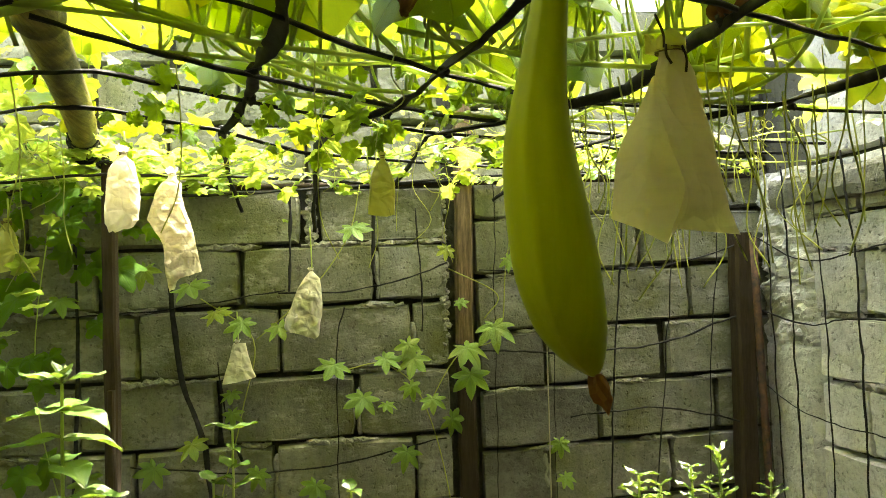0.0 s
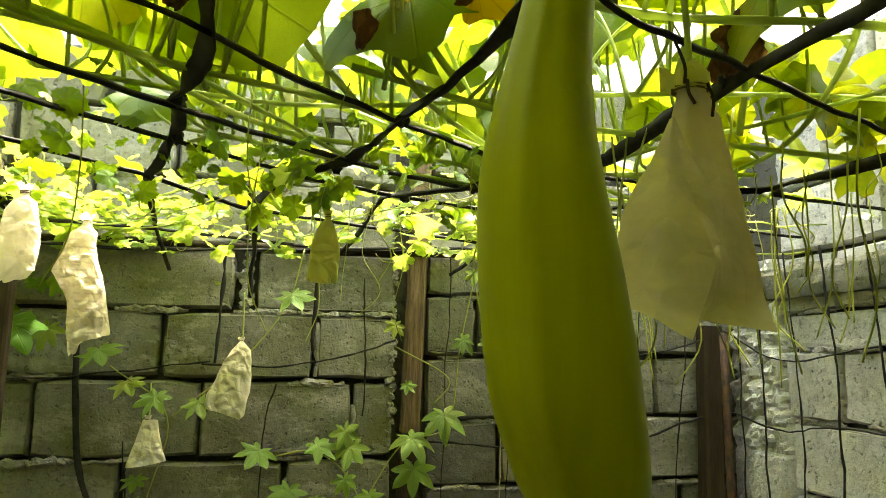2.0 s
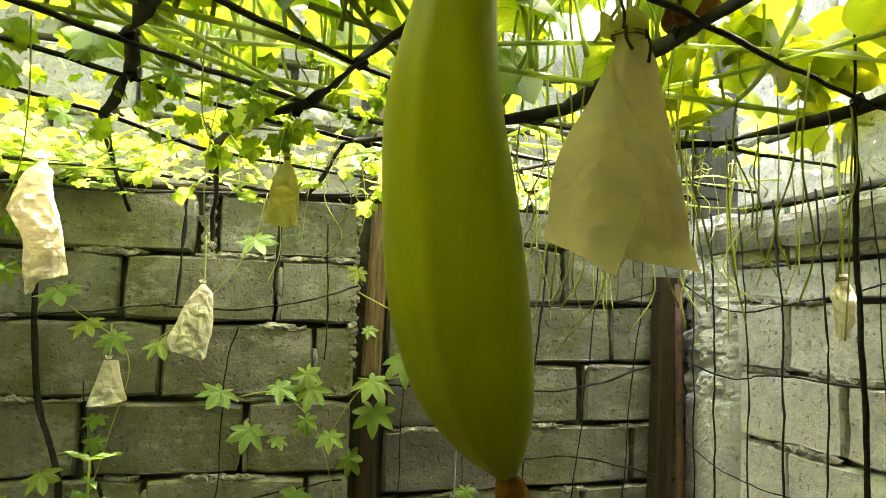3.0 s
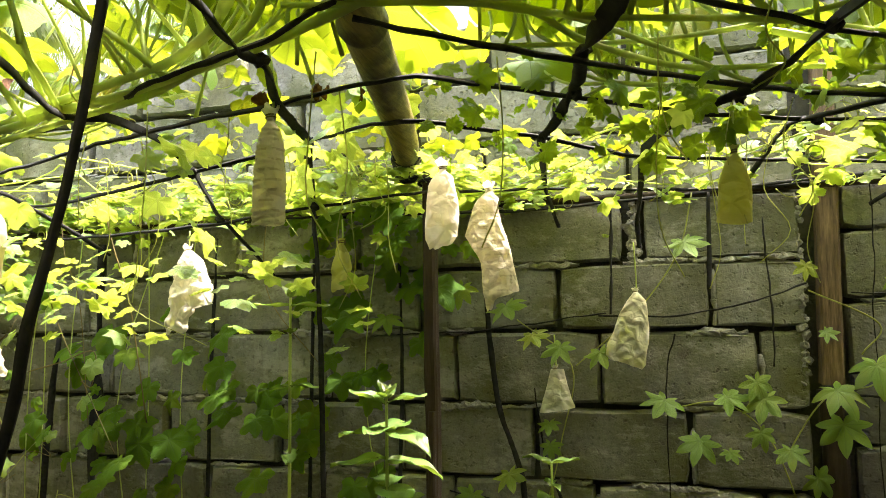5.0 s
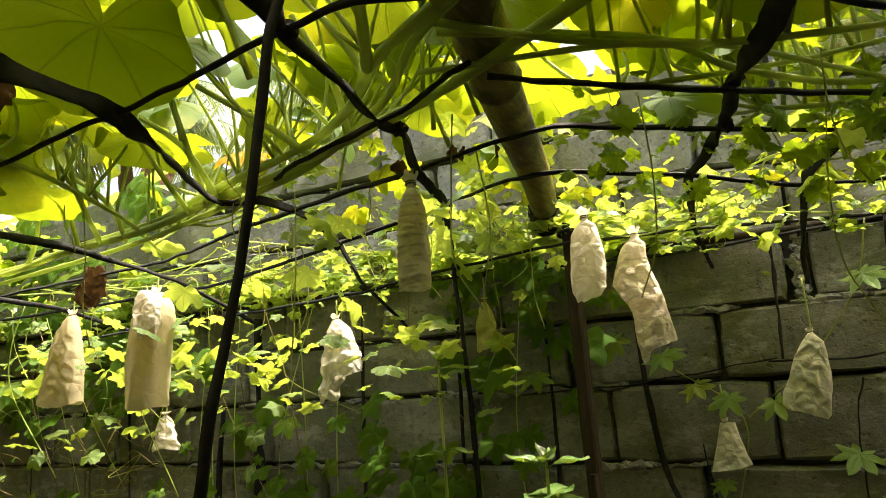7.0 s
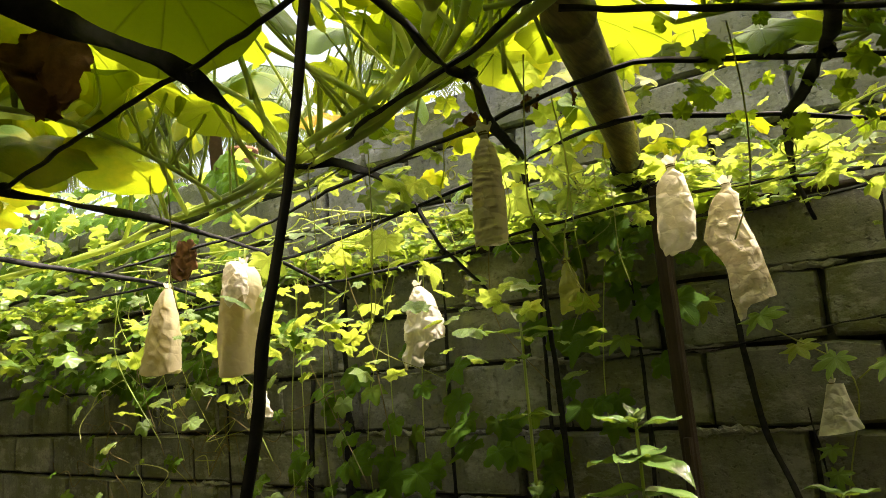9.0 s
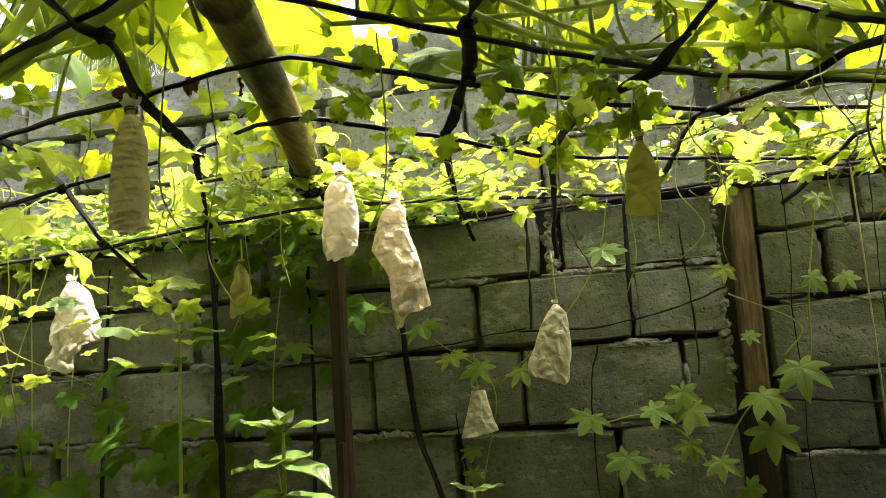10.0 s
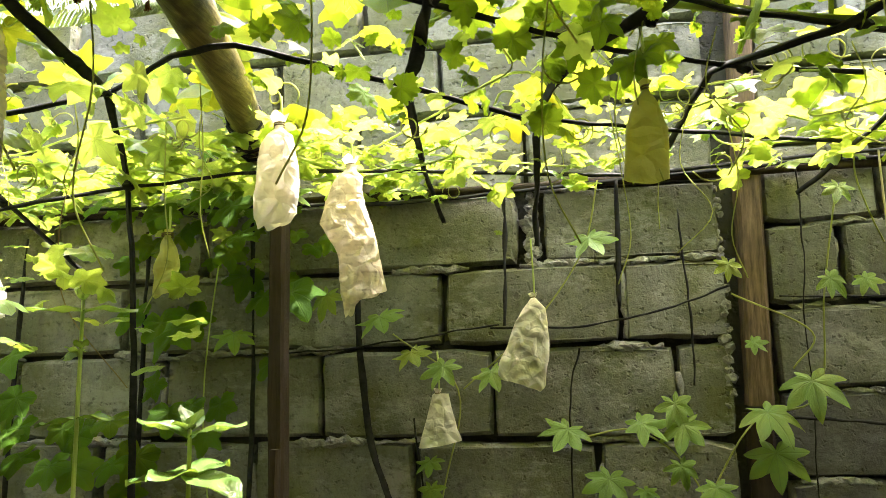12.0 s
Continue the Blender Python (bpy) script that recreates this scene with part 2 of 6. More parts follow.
M_PAPER_SMOOTH = paper("smooth_cream_paper", (0.53, 0.48, 0.31), (0.56, 0.49, 0.22), 0.38, 0.0, 0.38)
M_PAPER_CREAM = paper("cream_paper", (0.68, 0.62, 0.42), (0.72, 0.64, 0.32), 0.42, 0.08, 0.5)
M_PAPER_GREEN = paper("thin_yellow_paper", (0.58, 0.55, 0.21), (0.56, 0.56, 0.09), 0.45)


def gourd_skin():
    m = Nodes("gourd_skin")
    p = m.coords()
    n = m.noise(p, 45, 4, 0.6)
    big = m.noise(m.scaled(p, (1, 1, 0.35)), 14, 3, 0.5)
    speck = m.ramp(m.noise(p, 260, 2, 0.5), (0.60, (0, 0, 0)), (0.72, (1, 1, 1)))
    col = m.ramp(big, (0.3, (0.235, 0.262, 0.003)), (0.7, (0.325, 0.345, 0.005)))
    col = m.mix(m.math("MULTIPLY", n, 0.25), col, (0.15, 0.18, 0.004))
    streak = m.ramp(m.noise(m.scaled(p, (1, 1, 0.06)), 150, 3, 0.6), (0.45, (0, 0, 0)), (0.70, (1, 1, 1)))
    col = m.mix(m.math("MULTIPLY", streak, 0.30), col, (0.16, 0.20, 0.002))
    col = m.mix(m.math("MULTIPLY", speck, 0.25), col, (0.30, 0.33, 0.03))
    mat = m.finish(col, 0.42, m.bump(n, 0.2, 0.002), 0.12)
    m.bsdf.inputs["Subsurface Weight"].default_value = 0.0
    m.bsdf.inputs["Subsurface Radius"].default_value = (0.01, 0.012, 0.002)
    m.bsdf.inputs["Subsurface Scale"].default_value = 0.6
    return mat


M_GOURD = gourd_skin()


def soil():
    m = Nodes("garden_soil")
    p = m.world_pos()
    n = m.noise(p, 12, 6, 0.7)
    col = m.ramp(n, (0.3, (0.030, 0.024, 0.016)), (0.7, (0.085, 0.066, 0.045)))
    return m.finish(col, 0.95, m.bump(n, 0.8, 0.03), 0.1)


M_SOIL = soil()


def metal_rust():
    m = Nodes("rusty_steel")
    p = m.world_pos()
    n = m.noise(p, 30, 5, 0.7)
    col = m.ramp(n, (0.35, (0.03, 0.026, 0.024)), (0.65, (0.13, 0.065, 0.035)))
    return m.finish(col, 0.75, m.bump(n, 0.4, 0.002), 0.3)


M_RUST = metal_rust()
M_CLAY = concrete("fired_clay", (0.22, 0.11, 0.07), (0.36, 0.20, 0.13), 0.2, 0.05)
M_PETAL = leaf_material("yellow_petal", (0.75, 0.60, 0.02), (0.80, 0.66, 0.03), (0.85, 0.70, 0.02), 0.0, 3.0, 0.4)


# ---- helpers for meshes ----
def mesh_from(name, verts, faces, mat, smooth=True):
    me = bpy.data.meshes.new(name)
    me.from_pydata([tuple(v) for v in verts], [], faces)
    me.materials.append(mat)
    if smooth:
        me.polygons.foreach_set("use_smooth", [True] * len(me.polygons))
    me.update()
    return me


def part(name, me, parent, label="", m=None):
    ob = new(name, me)
    ob.parent = parent
    if m is not None:
        ob.matrix_basis = m
    if label:
        ob["label"] = label
    return ob


def thing(name, label, category, group="", loc=(0, 0, 0), kind=""):
    ob = new(name)
    ob.location = loc
    return tagged(ob, label, category, group, kind)


def smooth_path(pts, steps=6):
    """Catmull-Rom through the points."""
    p = [Vector(q) for q in pts]
    if len(p) < 3:
        return [p[0].lerp(p[-1], i / steps) for i in range(steps + 1)]
    p = [p[0] * 2 - p[1]] + p + [p[-1] * 2 - p[-2]]
    out = []
    for i in range(1, len(p) - 2):
        a, b, c, d = p[i - 1 : i + 3]
        for k in range(steps):
            t = k / steps
            out.append(0.5 * (2 * b + (c - a) * t + (2 * a - 5 * b + 4 * c - d) * t**2 + (3 * b - a - 3 * c + d) * t**3))
    out.append(p[-2])
    return out


def frames_along(path):
    side = Vector((0.31, 0.2, 0.93))
    rows = []
    for i, q in enumerate(path):
        d = (path[min(i + 1, len(path) - 1)] - path[max(i - 1, 0)]).normalized()
        side = (side - d * side.dot(d))
        if side.length < 1e-4:
            side = d.orthogonal()
        side.normalize()
        rows.append((q, d, side, d.cross(side)))
    return rows


def tube_data(path, radius, seg=8, knots=0.0, rough=0.0, seed=0):
    """Rings along a path; radius: a number or a function of 0..1."""
    verts, faces = [], []
    rows = frames_along(path)
    n = len(rows)
    for i, (q, d, u, v) in enumerate(rows):
        t = i / max(n - 1, 1)
        r = radius(t) if callable(radius) else radius
        r *= 1 + knots * noise.noise(q * 25 + Vector((seed, 0, 0)))
        for k in range(seg):
            a = 2 * math.pi * k / seg
            w = 1 + rough * noise.noise(Vector((q.x * 40 + math.cos(a), q.y * 40 + math.sin(a), q.z * 40 + seed)))
            verts.append(q + (u * math.cos(a) + v * math.sin(a)) * r * w)
    for i in range(n - 1):
        for k in range(seg):
            a, b = i * seg + k, i * seg + (k + 1) % seg
            faces.append((a, b, b + seg, a + seg))
    faces.append(tuple(range(seg - 1, -1, -1)))
    faces.append(tuple((n - 1) * seg + k for k in range(seg)))
    return verts, faces


def tube(name, pts, radius, mat, seg=8, steps=6, knots=0.0, rough=0.0, seed=0):
    v, f = tube_data(smooth_path(pts, steps), radius, seg, knots, rough, seed)
    return mesh_from(name, v, f, mat)


def ribbon(name, pts, width, mat, twist=2.0, thick=0.0016, steps=10, seed=0, sag=0.0, taper=0.0):
    """A flat plastic strap that twists along its way and bunches where it is knotted."""
    path = smooth_path(pts, steps)
    flat = [Vector(a).lerp(Vector(b), k / steps) for a, b in zip(pts, pts[1:]) for k in range(steps)] + [Vector(pts[-1])]
    path = [a.lerp(b, 0.7) for a, b in zip(path, flat)]
    rows = frames_along(path)
    verts, faces = [], []
    n = len(rows)
    for i, (q, d, u, v) in enumerate(rows):
        t = i / (n - 1)
        a = twist * noise.noise(Vector((t * 4.0 + seed, seed * 1.7, 0.3))) * 2.2 + seed
        c = u * math.cos(a) + v * math.sin(a)
        e = d.cross(c)
        w = width * (0.80 + 0.20 * noise.noise(q * 11) + 0.12 * noise.noise(q * 47))
        w = max(w, width * 0.28) * (1 - taper * t)
        q = q + noise.noise_vector(q * 21 + Vector((seed, 0, 0))) * 0.0018
        q = q + Vector((0, 0, -sag * math.sin(math.pi * t))) + e * 0.004 * noise.noise(q * 12)
        curl = width * 0.22
        verts += [q - c * w / 2 + e * curl, q + e * thick, q + c * w / 2 + e * curl * 0.8, q + c * w / 2 + e * (curl * 0.8 - 2 * thick), q - e * thick, q - c * w / 2 + e * (curl - 2 * thick)]
    for i in range(n - 1):
        for k in range(6):
            a, b = i * 6 + k, i * 6 + (k + 1) % 6
            faces.append((a, b, b + 6, a + 6))
    faces += [tuple(range(5, -1, -1)), tuple((n - 1) * 6 + k for k in range(6))]
    return mesh_from(name, verts, faces, mat)


def knot(name, r, mat, seed):
    bm = bmesh.new()
    bmesh.ops.create_icosphere(bm, subdivisions=2, radius=r)
    for v in bm.verts:
        v.co *= 1 + 0.7 * noise.noise(v.co * (1.3 / r) + Vector((seed, 0, 0)))
    me = bpy.data.meshes.new(name)
    bm.to_mesh(me)
    bm.free()
    me.materials.append(mat)
    return me


# ---- leaves ----
def squash_r(a):
    s = math.pi - abs(a)
    r = (0.66 + 0.34 * math.cos(a / 2) ** 2) * (1 - 0.72 * math.exp(-((s / 0.30) ** 2)))
    return r * (1 + 0.055 * math.cos(5 * a)) + 0.012 * math.sin(31 * a)


def lobed_r(a, deep=0.56, teeth=0.05):
    r = deep
    for c, h, w in ((0, 1.0, 0.34), (1.05, 0.90, 0.31), (-1.05, 0.90, 0.31), (2.05, 0.70, 0.31), (-2.05, 0.70, 0.31)):
        r = max(r, deep + (h - deep) * math.exp(-(((a - c) / w) ** 2)))
    s = math.pi - abs(a)
    return r * (1 - 0.6 * math.exp(-((s / 0.3) ** 2))) * (1 + teeth * math.sin(17 * a))


def star_r(a):
    """A palmate outline: seven broad pointed lobes with a tooth on each flank."""
    r = 0.34
    for c, h in ((0, 1.0), (0.82, 0.93), (-0.82, 0.93), (1.62, 0.78), (-1.62, 0.78), (2.42, 0.52), (-2.42, 0.52)):
        d = abs(a - c)
        lobe = h * (1 - 1.2 * d)
        tooth = h * (0.85 - 2.4 * abs(d - 0.15))
        low = h * (0.67 - 2.2 * abs(d - 0.30))
        r = max(r, lobe, tooth, low)
    s = math.pi - abs(a)
    return r * (1 - 0.75 * math.exp(-((s / 0.25) ** 2)))


def blunt_r(a):
    return lobed_r(a, 0.62, 0.04)


def leaf_mesh(name, outline, size, mat, n=40, rings=4, cup=0.15, droop=0.25, wave=0.05, seed=0):
    """A blade with its stalk at the origin, its tip along +y; droop bends tip and sides down."""
    verts, faces = [Vector((0, 0, 0))], []
    for j in range(1, rings + 1):
        f = j / rings
        for k in range(n):
            a = 2 * math.pi * k / n - math.pi
            r = outline(a) * size * f
            x, y = r * math.sin(a), r * math.cos(a)
            rr = r / size
            z = size * (cup * rr - (cup + droop) * rr * rr + wave * rr * math.sin(5 * a + seed) + wave * 0.8 * noise.noise(Vector((x / size * 3 + seed, y / size * 3, seed))))
            verts.append(Vector((x, y, z)))
    for k in range(n):
        faces.append((0, 1 + (k + 1) % n, 1 + k))
    for j in range(rings - 1):
        o = 1 + j * n
        for k in range(n):
            a, b = o + k, o + (k + 1) % n
            faces.append((a, b, b + n, a + n))
    return mesh_from(name, verts, faces, mat)


def ovate_mesh(name, length, width, mat, fold=0.25, droop=0.35, teeth=0.0, seed=0, n=12):
    verts, faces = [], []
    for i in range(n + 1):
        t = i / n
        w = width / 2 * (math.sin(math.pi * t**0.75) ** 0.9 if 0 < t < 1 else 0.02)
        y = length * t
        z = -droop * length * t * t + 0.03 * length * math.sin(6 * t + seed)
        for s in (-1, -0.5, 0, 0.5, 1):
            k = 1 + (teeth if i % 2 and abs(s) == 1 else 0)
            verts.append((s * w * k, y, z + fold * abs(s) * w + 0.004 * math.sin(9 * t + 3 * s + seed)))
    for i in range(n):
        for k in range(4):
            a = i * 5 + k
            faces.append((a, a + 1, a + 6, a + 5))
    return mesh_from(name, verts, faces, mat)


def turned(loc, yaw, pitch, roll=0.0, s=1.0):
    return Matrix.LocRotScale(loc, Euler((pitch, roll, yaw), "XYZ"), (s, s, s))


# ---- setting: ground and walls ----
def ground_sheet():
    n = 60
    verts, faces = [], []
    for j in range(n + 1):
        for i in range(n + 1):
            u, v = 2 * i / n - 1, 2 * j / n - 1
            x, y = 6 * u + 400 * u**5, 6 * v + 400 * v**5
            verts.append((x, y, 0.03 * noise.noise(Vector((x, y, 0)) * 1.7) - 0.02))
    for j in range(n):
        for i in range(n):
            a = j * (n + 1) + i
            faces.append((a, a + 1, a + n + 2, a + n + 1))
    return tagged(new("ground", mesh_from("ground", verts, faces, M_SOIL)), "bare brown garden soil under the trellis", "ground", kind="structure")


ground_sheet()


def block_mesh(seed, mat, depth=0.06):
    """A hollow block's face, unit size in x and z, with a worn and chipped rim."""
    rng = random.Random(seed)
    rim, n = [], 20
    for k in range(n):
        side, f = divmod(k, n // 4)
        f /= n // 4
        q = [(-0.5 + f, -0.5), (0.5, -0.5 + f), (0.5 - f, 0.5), (-0.5, 0.5 - f)][side]
        chip = rng.choice((1.0, 1.0, 1.0, 1.6, 2.8))
        round_off = 0.014 if f == 0 else 0.0
        rim.append((q[0] * (1 - round_off - chip * rng.uniform(0, 0.011)), q[1] * (1 - 2.5 * round_off - chip * rng.uniform(-0.008, 0.024))))
    verts = [(x, depth, z) for x, z in rim]
    verts += [(x, 0.013 + rng.uniform(-0.005, 0.008), z) for x, z in rim]
    verts += [(x * (0.97 + rng.uniform(-0.012, 0.01)), rng.uniform(-0.003, 0.003), z * (0.925 + rng.uniform(-0.04, 0.02))) for x, z in rim]
    faces = [(o + k, o + (k + 1) % n, o + n + (k + 1) % n, o + n + k) for o in (0, n) for k in range(n)]
    faces.append(tuple(2 * n + k for k in range(n)))
    return mesh_from("block", verts, faces, mat, smooth=False)


BLOCKS = [block_mesh(s, M_BLOCK) for s in range(9)]
DARK_BLOCKS = [block_mesh(s + 40, M_DARK_BLOCK) for s in range(5)]
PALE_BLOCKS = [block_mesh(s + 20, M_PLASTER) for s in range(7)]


def slab(name, x0, x1, y0, y1, z0, z1, mat):
    v = [(x, y, z) for z in (z0, z1) for y in (y0, y1) for x in (x0, x1)]
    f = [(0, 2, 3, 1), (4, 5, 7, 6), (0, 1, 5, 4), (2, 6, 7, 3), (0, 4, 6, 2), (1, 3, 7, 5)]
    return new(name, mesh_from(name, v, f, mat, False))


def lay_course(parent, xs, z0, z1, place, rng, gap=0.0048, meshes=None):
    for a, b in zip(xs, xs[1:]):
        ga, gb = gap * rng.choice((0.2, 0.5, 1.0, 2.6)), gap * rng.choice((0.2, 0.5, 1.0, 2.6))
        me = rng.choice(meshes or BLOCKS)
        ob = part("block", me, parent)
        m = Matrix.Translation(((a + ga + b - gb) / 2, rng.uniform(-0.005, 0.006), (z0 + z1) / 2)) @ Matrix.Rotation(rng.uniform(-0.007, 0.007), 4, "Y") @ Matrix.Diagonal((b - a - ga - gb, 1, z1 - z0 - gap * rng.uniform(1.0, 2.7), 1))
        ob.matrix_basis = place @ m


def mortar_bead(parent, x0, x1, z, place, rng, size=0.009):
    """Squeezed-out mortar along a joint, an uneven lumpy roll."""
    n = max(8, int((x1 - x0) / 0.008))
    s = rng.uniform(0, 50)
    pts = [Vector((x0 + (x1 - x0) * i / n, 0.006 + 0.006 * noise.noise(Vector((i * 0.3, s, 0))), z + 0.006 * noise.noise(Vector((i * 0.22, s, 7))))) for i in range(n + 1)]
    v, f = tube_data(pts, lambda t: size * math.sin(math.pi * min(max(t, 0.04), 0.96)) ** 0.4, 9, 0.5, 0.3, s)
    off = Vector((s, 0, 0))
    v = [Vector(q) + size * (0.75 * noise.noise_vector(Vector(q) * 55 + off) + 0.45 * noise.noise_vector(Vector(q) * 150 + off)) for q in v]
    part("mortar", mesh_from("mortar", v, f, M_MORTAR, False), parent, "squeezed-out grey mortar", place)


def mortar_drop(parent, x, z0, z1, place, rng):
    """Mortar pressed into an upright joint."""
    n = 7
    pts = [Vector((x + rng.uniform(-0.004, 0.004), 0.009 + rng.uniform(-0.004, 0.004), z0 + (z1 - z0) * i / n)) for i in range(n + 1)]
    v, f = tube_data(pts, lambda t: 0.009 * math.sin(math.pi * min(max(t, 0.05), 0.95)) ** 0.3, 7, 0.8, 0.8, rng.uniform(0, 50))
    part("mortar", mesh_from("mortar", v, f, M_MORTAR), parent, "mortar pressed into an upright joint", place)


def back_wall():
    rng = random.Random(11)
    wall = tagged(slab("wall_back", -7.5, 1.40, 0.036, 0.17, -0.1, 2.60, M_CORE), "grey hollow-block wall with open, uneven joints", "wall", kind="structure")
    here = Matrix.Identity(4)
    lines = [2.600, 2.425, 2.245, 2.055, 1.885, 1.708, 1.508, 1.312, 1.115, 0.92, 0.725, 0.53, 0.335, 0.14, -0.05]
    starts = [0.10, -0.10, 0.10, -0.295, -0.105, -0.005, -0.170, -0.01, -0.2, 0.0, -0.2, 0.0, -0.2, 0.0]
    for k, (top, low) in enumerate(zip(lines, lines[1:])):
        xs = [0.105]
        x = starts[k]
        if x < 0.07:
            xs.append(x)
        while x > -7.4:
            x -= 0.395
            xs.append(x + rng.uniform(-0.012, 0.012))
        if k == 3:
            xs = sorted(xs)
            lay_course(wall, xs[:-3] + [-0.325], low, top, here, rng)
            lay_course(wall, [-0.272] + xs[-1:], low, top, here, rng)
        else:
            lay_course(wall, sorted(xs), low, top, here, rng)
        for x in xs:
            if -3.2 < x < 0.05 and 1.0 < top < 2.3 and rng.random() < 0.5:
                mortar_drop(wall, x, low + 0.01, top - 0.01 - 0.06 * rng.random(), here, rng)
        for k2 in range(13):
            if 1.1 < top < 2.3:
                x = rng.uniform(-3.4, 0.0)
                mortar_bead(wall, x, x + rng.uniform(0.06, 0.22), top + rng.uniform(-0.003, 0.003), here, rng, rng.uniform(0.004, 0.011))
    # the panel beyond the plank is laid to its own courses
    right = [2.600, 2.45, 2.29, 2.115, 1.945, 1.775, 1.602, 1.428, 1.25, 1.07, 0.89, 0.71, 0.53, 0.35, 0.17, -0.02]
    joints = [0.55, 0.38, 0.55, 0.42, 0.335, 0.49, 0.395, 0.56, 0.40, 0.58, 0.4, 0.58, 0.4, 0.58, 0.4]
    lean = Matrix.Identity(4)
    lean[2][0] = 0.022
    lean[2][3] = -0.022 * 0.19
    for k, (top, low) in enumerate(zip(right, right[1:])):
        xs = [0.192, joints[k]]
        while xs[-1] + 0.39 < 1.1:
            xs.append(xs[-1] + 0.385)
        xs.append(1.16)
        # one darker block beside the plank in low courses, all dark near the ground
        dark_end = 2 if 1.0 < top < 1.65 else (len(xs) if top < 1.3 else 1)
        lay_course(wall, xs[:dark_end], low, top, lean, rng, 0.0042, DARK_BLOCKS)
        lay_course(wall, xs[dark_end - 1:], low, top, lean, rng, 0.0042)
        for k2 in range(3):
            if 1.1 < top < 2.2:
                x = rng.uniform(0.2, 0.95)
                mortar_bead(wall, x, x + rng.uniform(0.06, 0.2), top, lean, rng, rng.uniform(0.004, 0.009))
        for x in xs[1:-1]:
            if 1.0 < top < 2.2 and rng.random() < 0.7:
                mortar_drop(wall, x, low + 0.01, top - 0.02, lean, rng)
    for x0, x1, z in ((-0.18, -0.03, 1.702), (0.02, 0.10, 1.888), (-0.62, -0.44, 1.884), (-1.3, -1.05, 1.70), (-0.9, -0.72, 1.50), (-0.3, -0.12, 1.31), (-2.3, -1.9, 1.885), (-3.6, -3.2, 1.71), (-1.95, -1.6, 1.505)):
        mortar_bead(wall, x0, x1, z, here, rng)
    for x0, x1, z in ((0.62, 0.74, 1.43), (0.80, 0.95, 1.60), (0.4, 0.5, 1.77), (0.7, 0.82, 1.25)):
        mortar_bead(wall, x0, x1, z, lean, rng)
    # rubble and mortar packed beside the plank and in one wide joint
    for k in range(26):
        z = 1.58 + 0.018 * k + rng.uniform(-0.006, 0.006)
        me = knot("mortar", rng.uniform(0.007, 0.013), M_MORTAR, k * 3.3)
        part("mortar", me, wall, "crumbling mortar lump", Matrix.Translation((0.098 + rng.uniform(-0.008, 0.008), 0.008, z)))
    for k in range(12):
        me = knot("mortar", rng.uniform(0.009, 0.016), M_MORTAR, k * 5.1)
        part("mortar", me, wall, "crumbling mortar lump", Matrix.Translation((-0.30 + rng.uniform(-0.012, 0.012), 0.014, 1.90 + 0.013 * k)))
    return wall


def side_wall():
    rng = random.Random(5)
    wall = tagged(slab("wall_right", 1.172, 1.30, -2.73, 0.02, -0.1, 2.60, M_CORE), "pale grey hollow-block side wall", "wall", kind="structure")
    place = Matrix(((0, 1, 0, 1.135), (-1, 0, 0, 0), (0, 0, 1, 0), (0, 0, 0, 1)))
    lines = [2.60, 2.43, 2.24, 2.06, 1.905, 1.81, 1.628, 1.445, 1.26, 1.07, 0.88, 0.69, 0.5, 0.31, 0.12, -0.08]
    for k, (top, low) in enumerate(zip(lines, lines[1:])):
        xs = [0.225, 0.42 if k % 2 else 0.60]
        while xs[-1] < 2.4:
            xs.append(xs[-1] + 0.395 + rng.uniform(-0.01, 0.01))
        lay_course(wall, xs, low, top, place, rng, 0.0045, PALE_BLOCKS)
        for k2 in range(3):
            if 1.1 < top < 2.2:
                x = rng.uniform(0.25, 1.1)
                mortar_bead(wall, x, x + rng.uniform(0.06, 0.2), top, place, rng, rng.uniform(0.005, 0.012))
    for x0, x1, z in ((0.25, 0.40, 1.628), (0.5, 0.75, 1.63), (0.28, 0.5, 1.81), (0.8, 1.0, 1.445)):
        mortar_bead(wall, x0, x1, z, place, rng)
    return wall


def corner_column():
    """A cast column in the corner: smooth below, honeycombed and broken above."""
    ys = [0.02, 0.0, -0.015] + [-0.015 - 0.2 * k / 22 for k in range(1, 23)] + [-0.222, -0.24]
    xs = [1.19, 1.13] + [1.113] * 23 + [1.135, 1.19]
    nz = 200
    verts, faces = [], []
    for i in range(nz + 1):
        z = 0.0 + 2.06 * i / nz
        up = min(max((z - 1.50 + 0.05 * noise.noise(Vector((0, 3, z * 9)))) / 0.06, 0), 1)
        for x, y in zip(xs, ys):
            q = Vector((x, y, z))
            pit = 0.7 * noise.noise(q * 34) + 0.7 * noise.noise(q * 75) + 0.6 * noise.noise(q * 160)
            deep = max(pit, -0.2) * 0.7 + min(noise.noise(q * 22 + Vector((5, 0, 0))) + 0.12, 0) * 2.6
            wavy = z + 0.012 * noise.noise(Vector((y * 26, 1.0, z * 6)))
            for crack in (1.535, 1.612, 1.655, 1.735, 1.805, 1.868, 1.95):
                deep -= 0.6 * math.exp(-(((wavy - crack) / 0.0055) ** 2))
            deep -= 0.9 * math.exp(-(((y + 0.115 + 0.018 * noise.noise(Vector((z * 9, 4, 0)))) / 0.007) ** 2))
            verts.append((x - (0.003 * pit + up * 0.020 * deep), y + 0.004 * up * noise.noise(q * 51), z))
    n = len(xs)
    for i in range(nz):
        for k in range(n - 1):
            a = i * n + k
            faces.append((a, a + 1, a + n + 1, a + n))
    faces.append(tuple(nz * n + k for k in range(n)))
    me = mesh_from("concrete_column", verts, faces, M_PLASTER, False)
    return tagged(new("column", me), "pale cast concrete corner column, honeycombed near its top", "column", kind="structure")


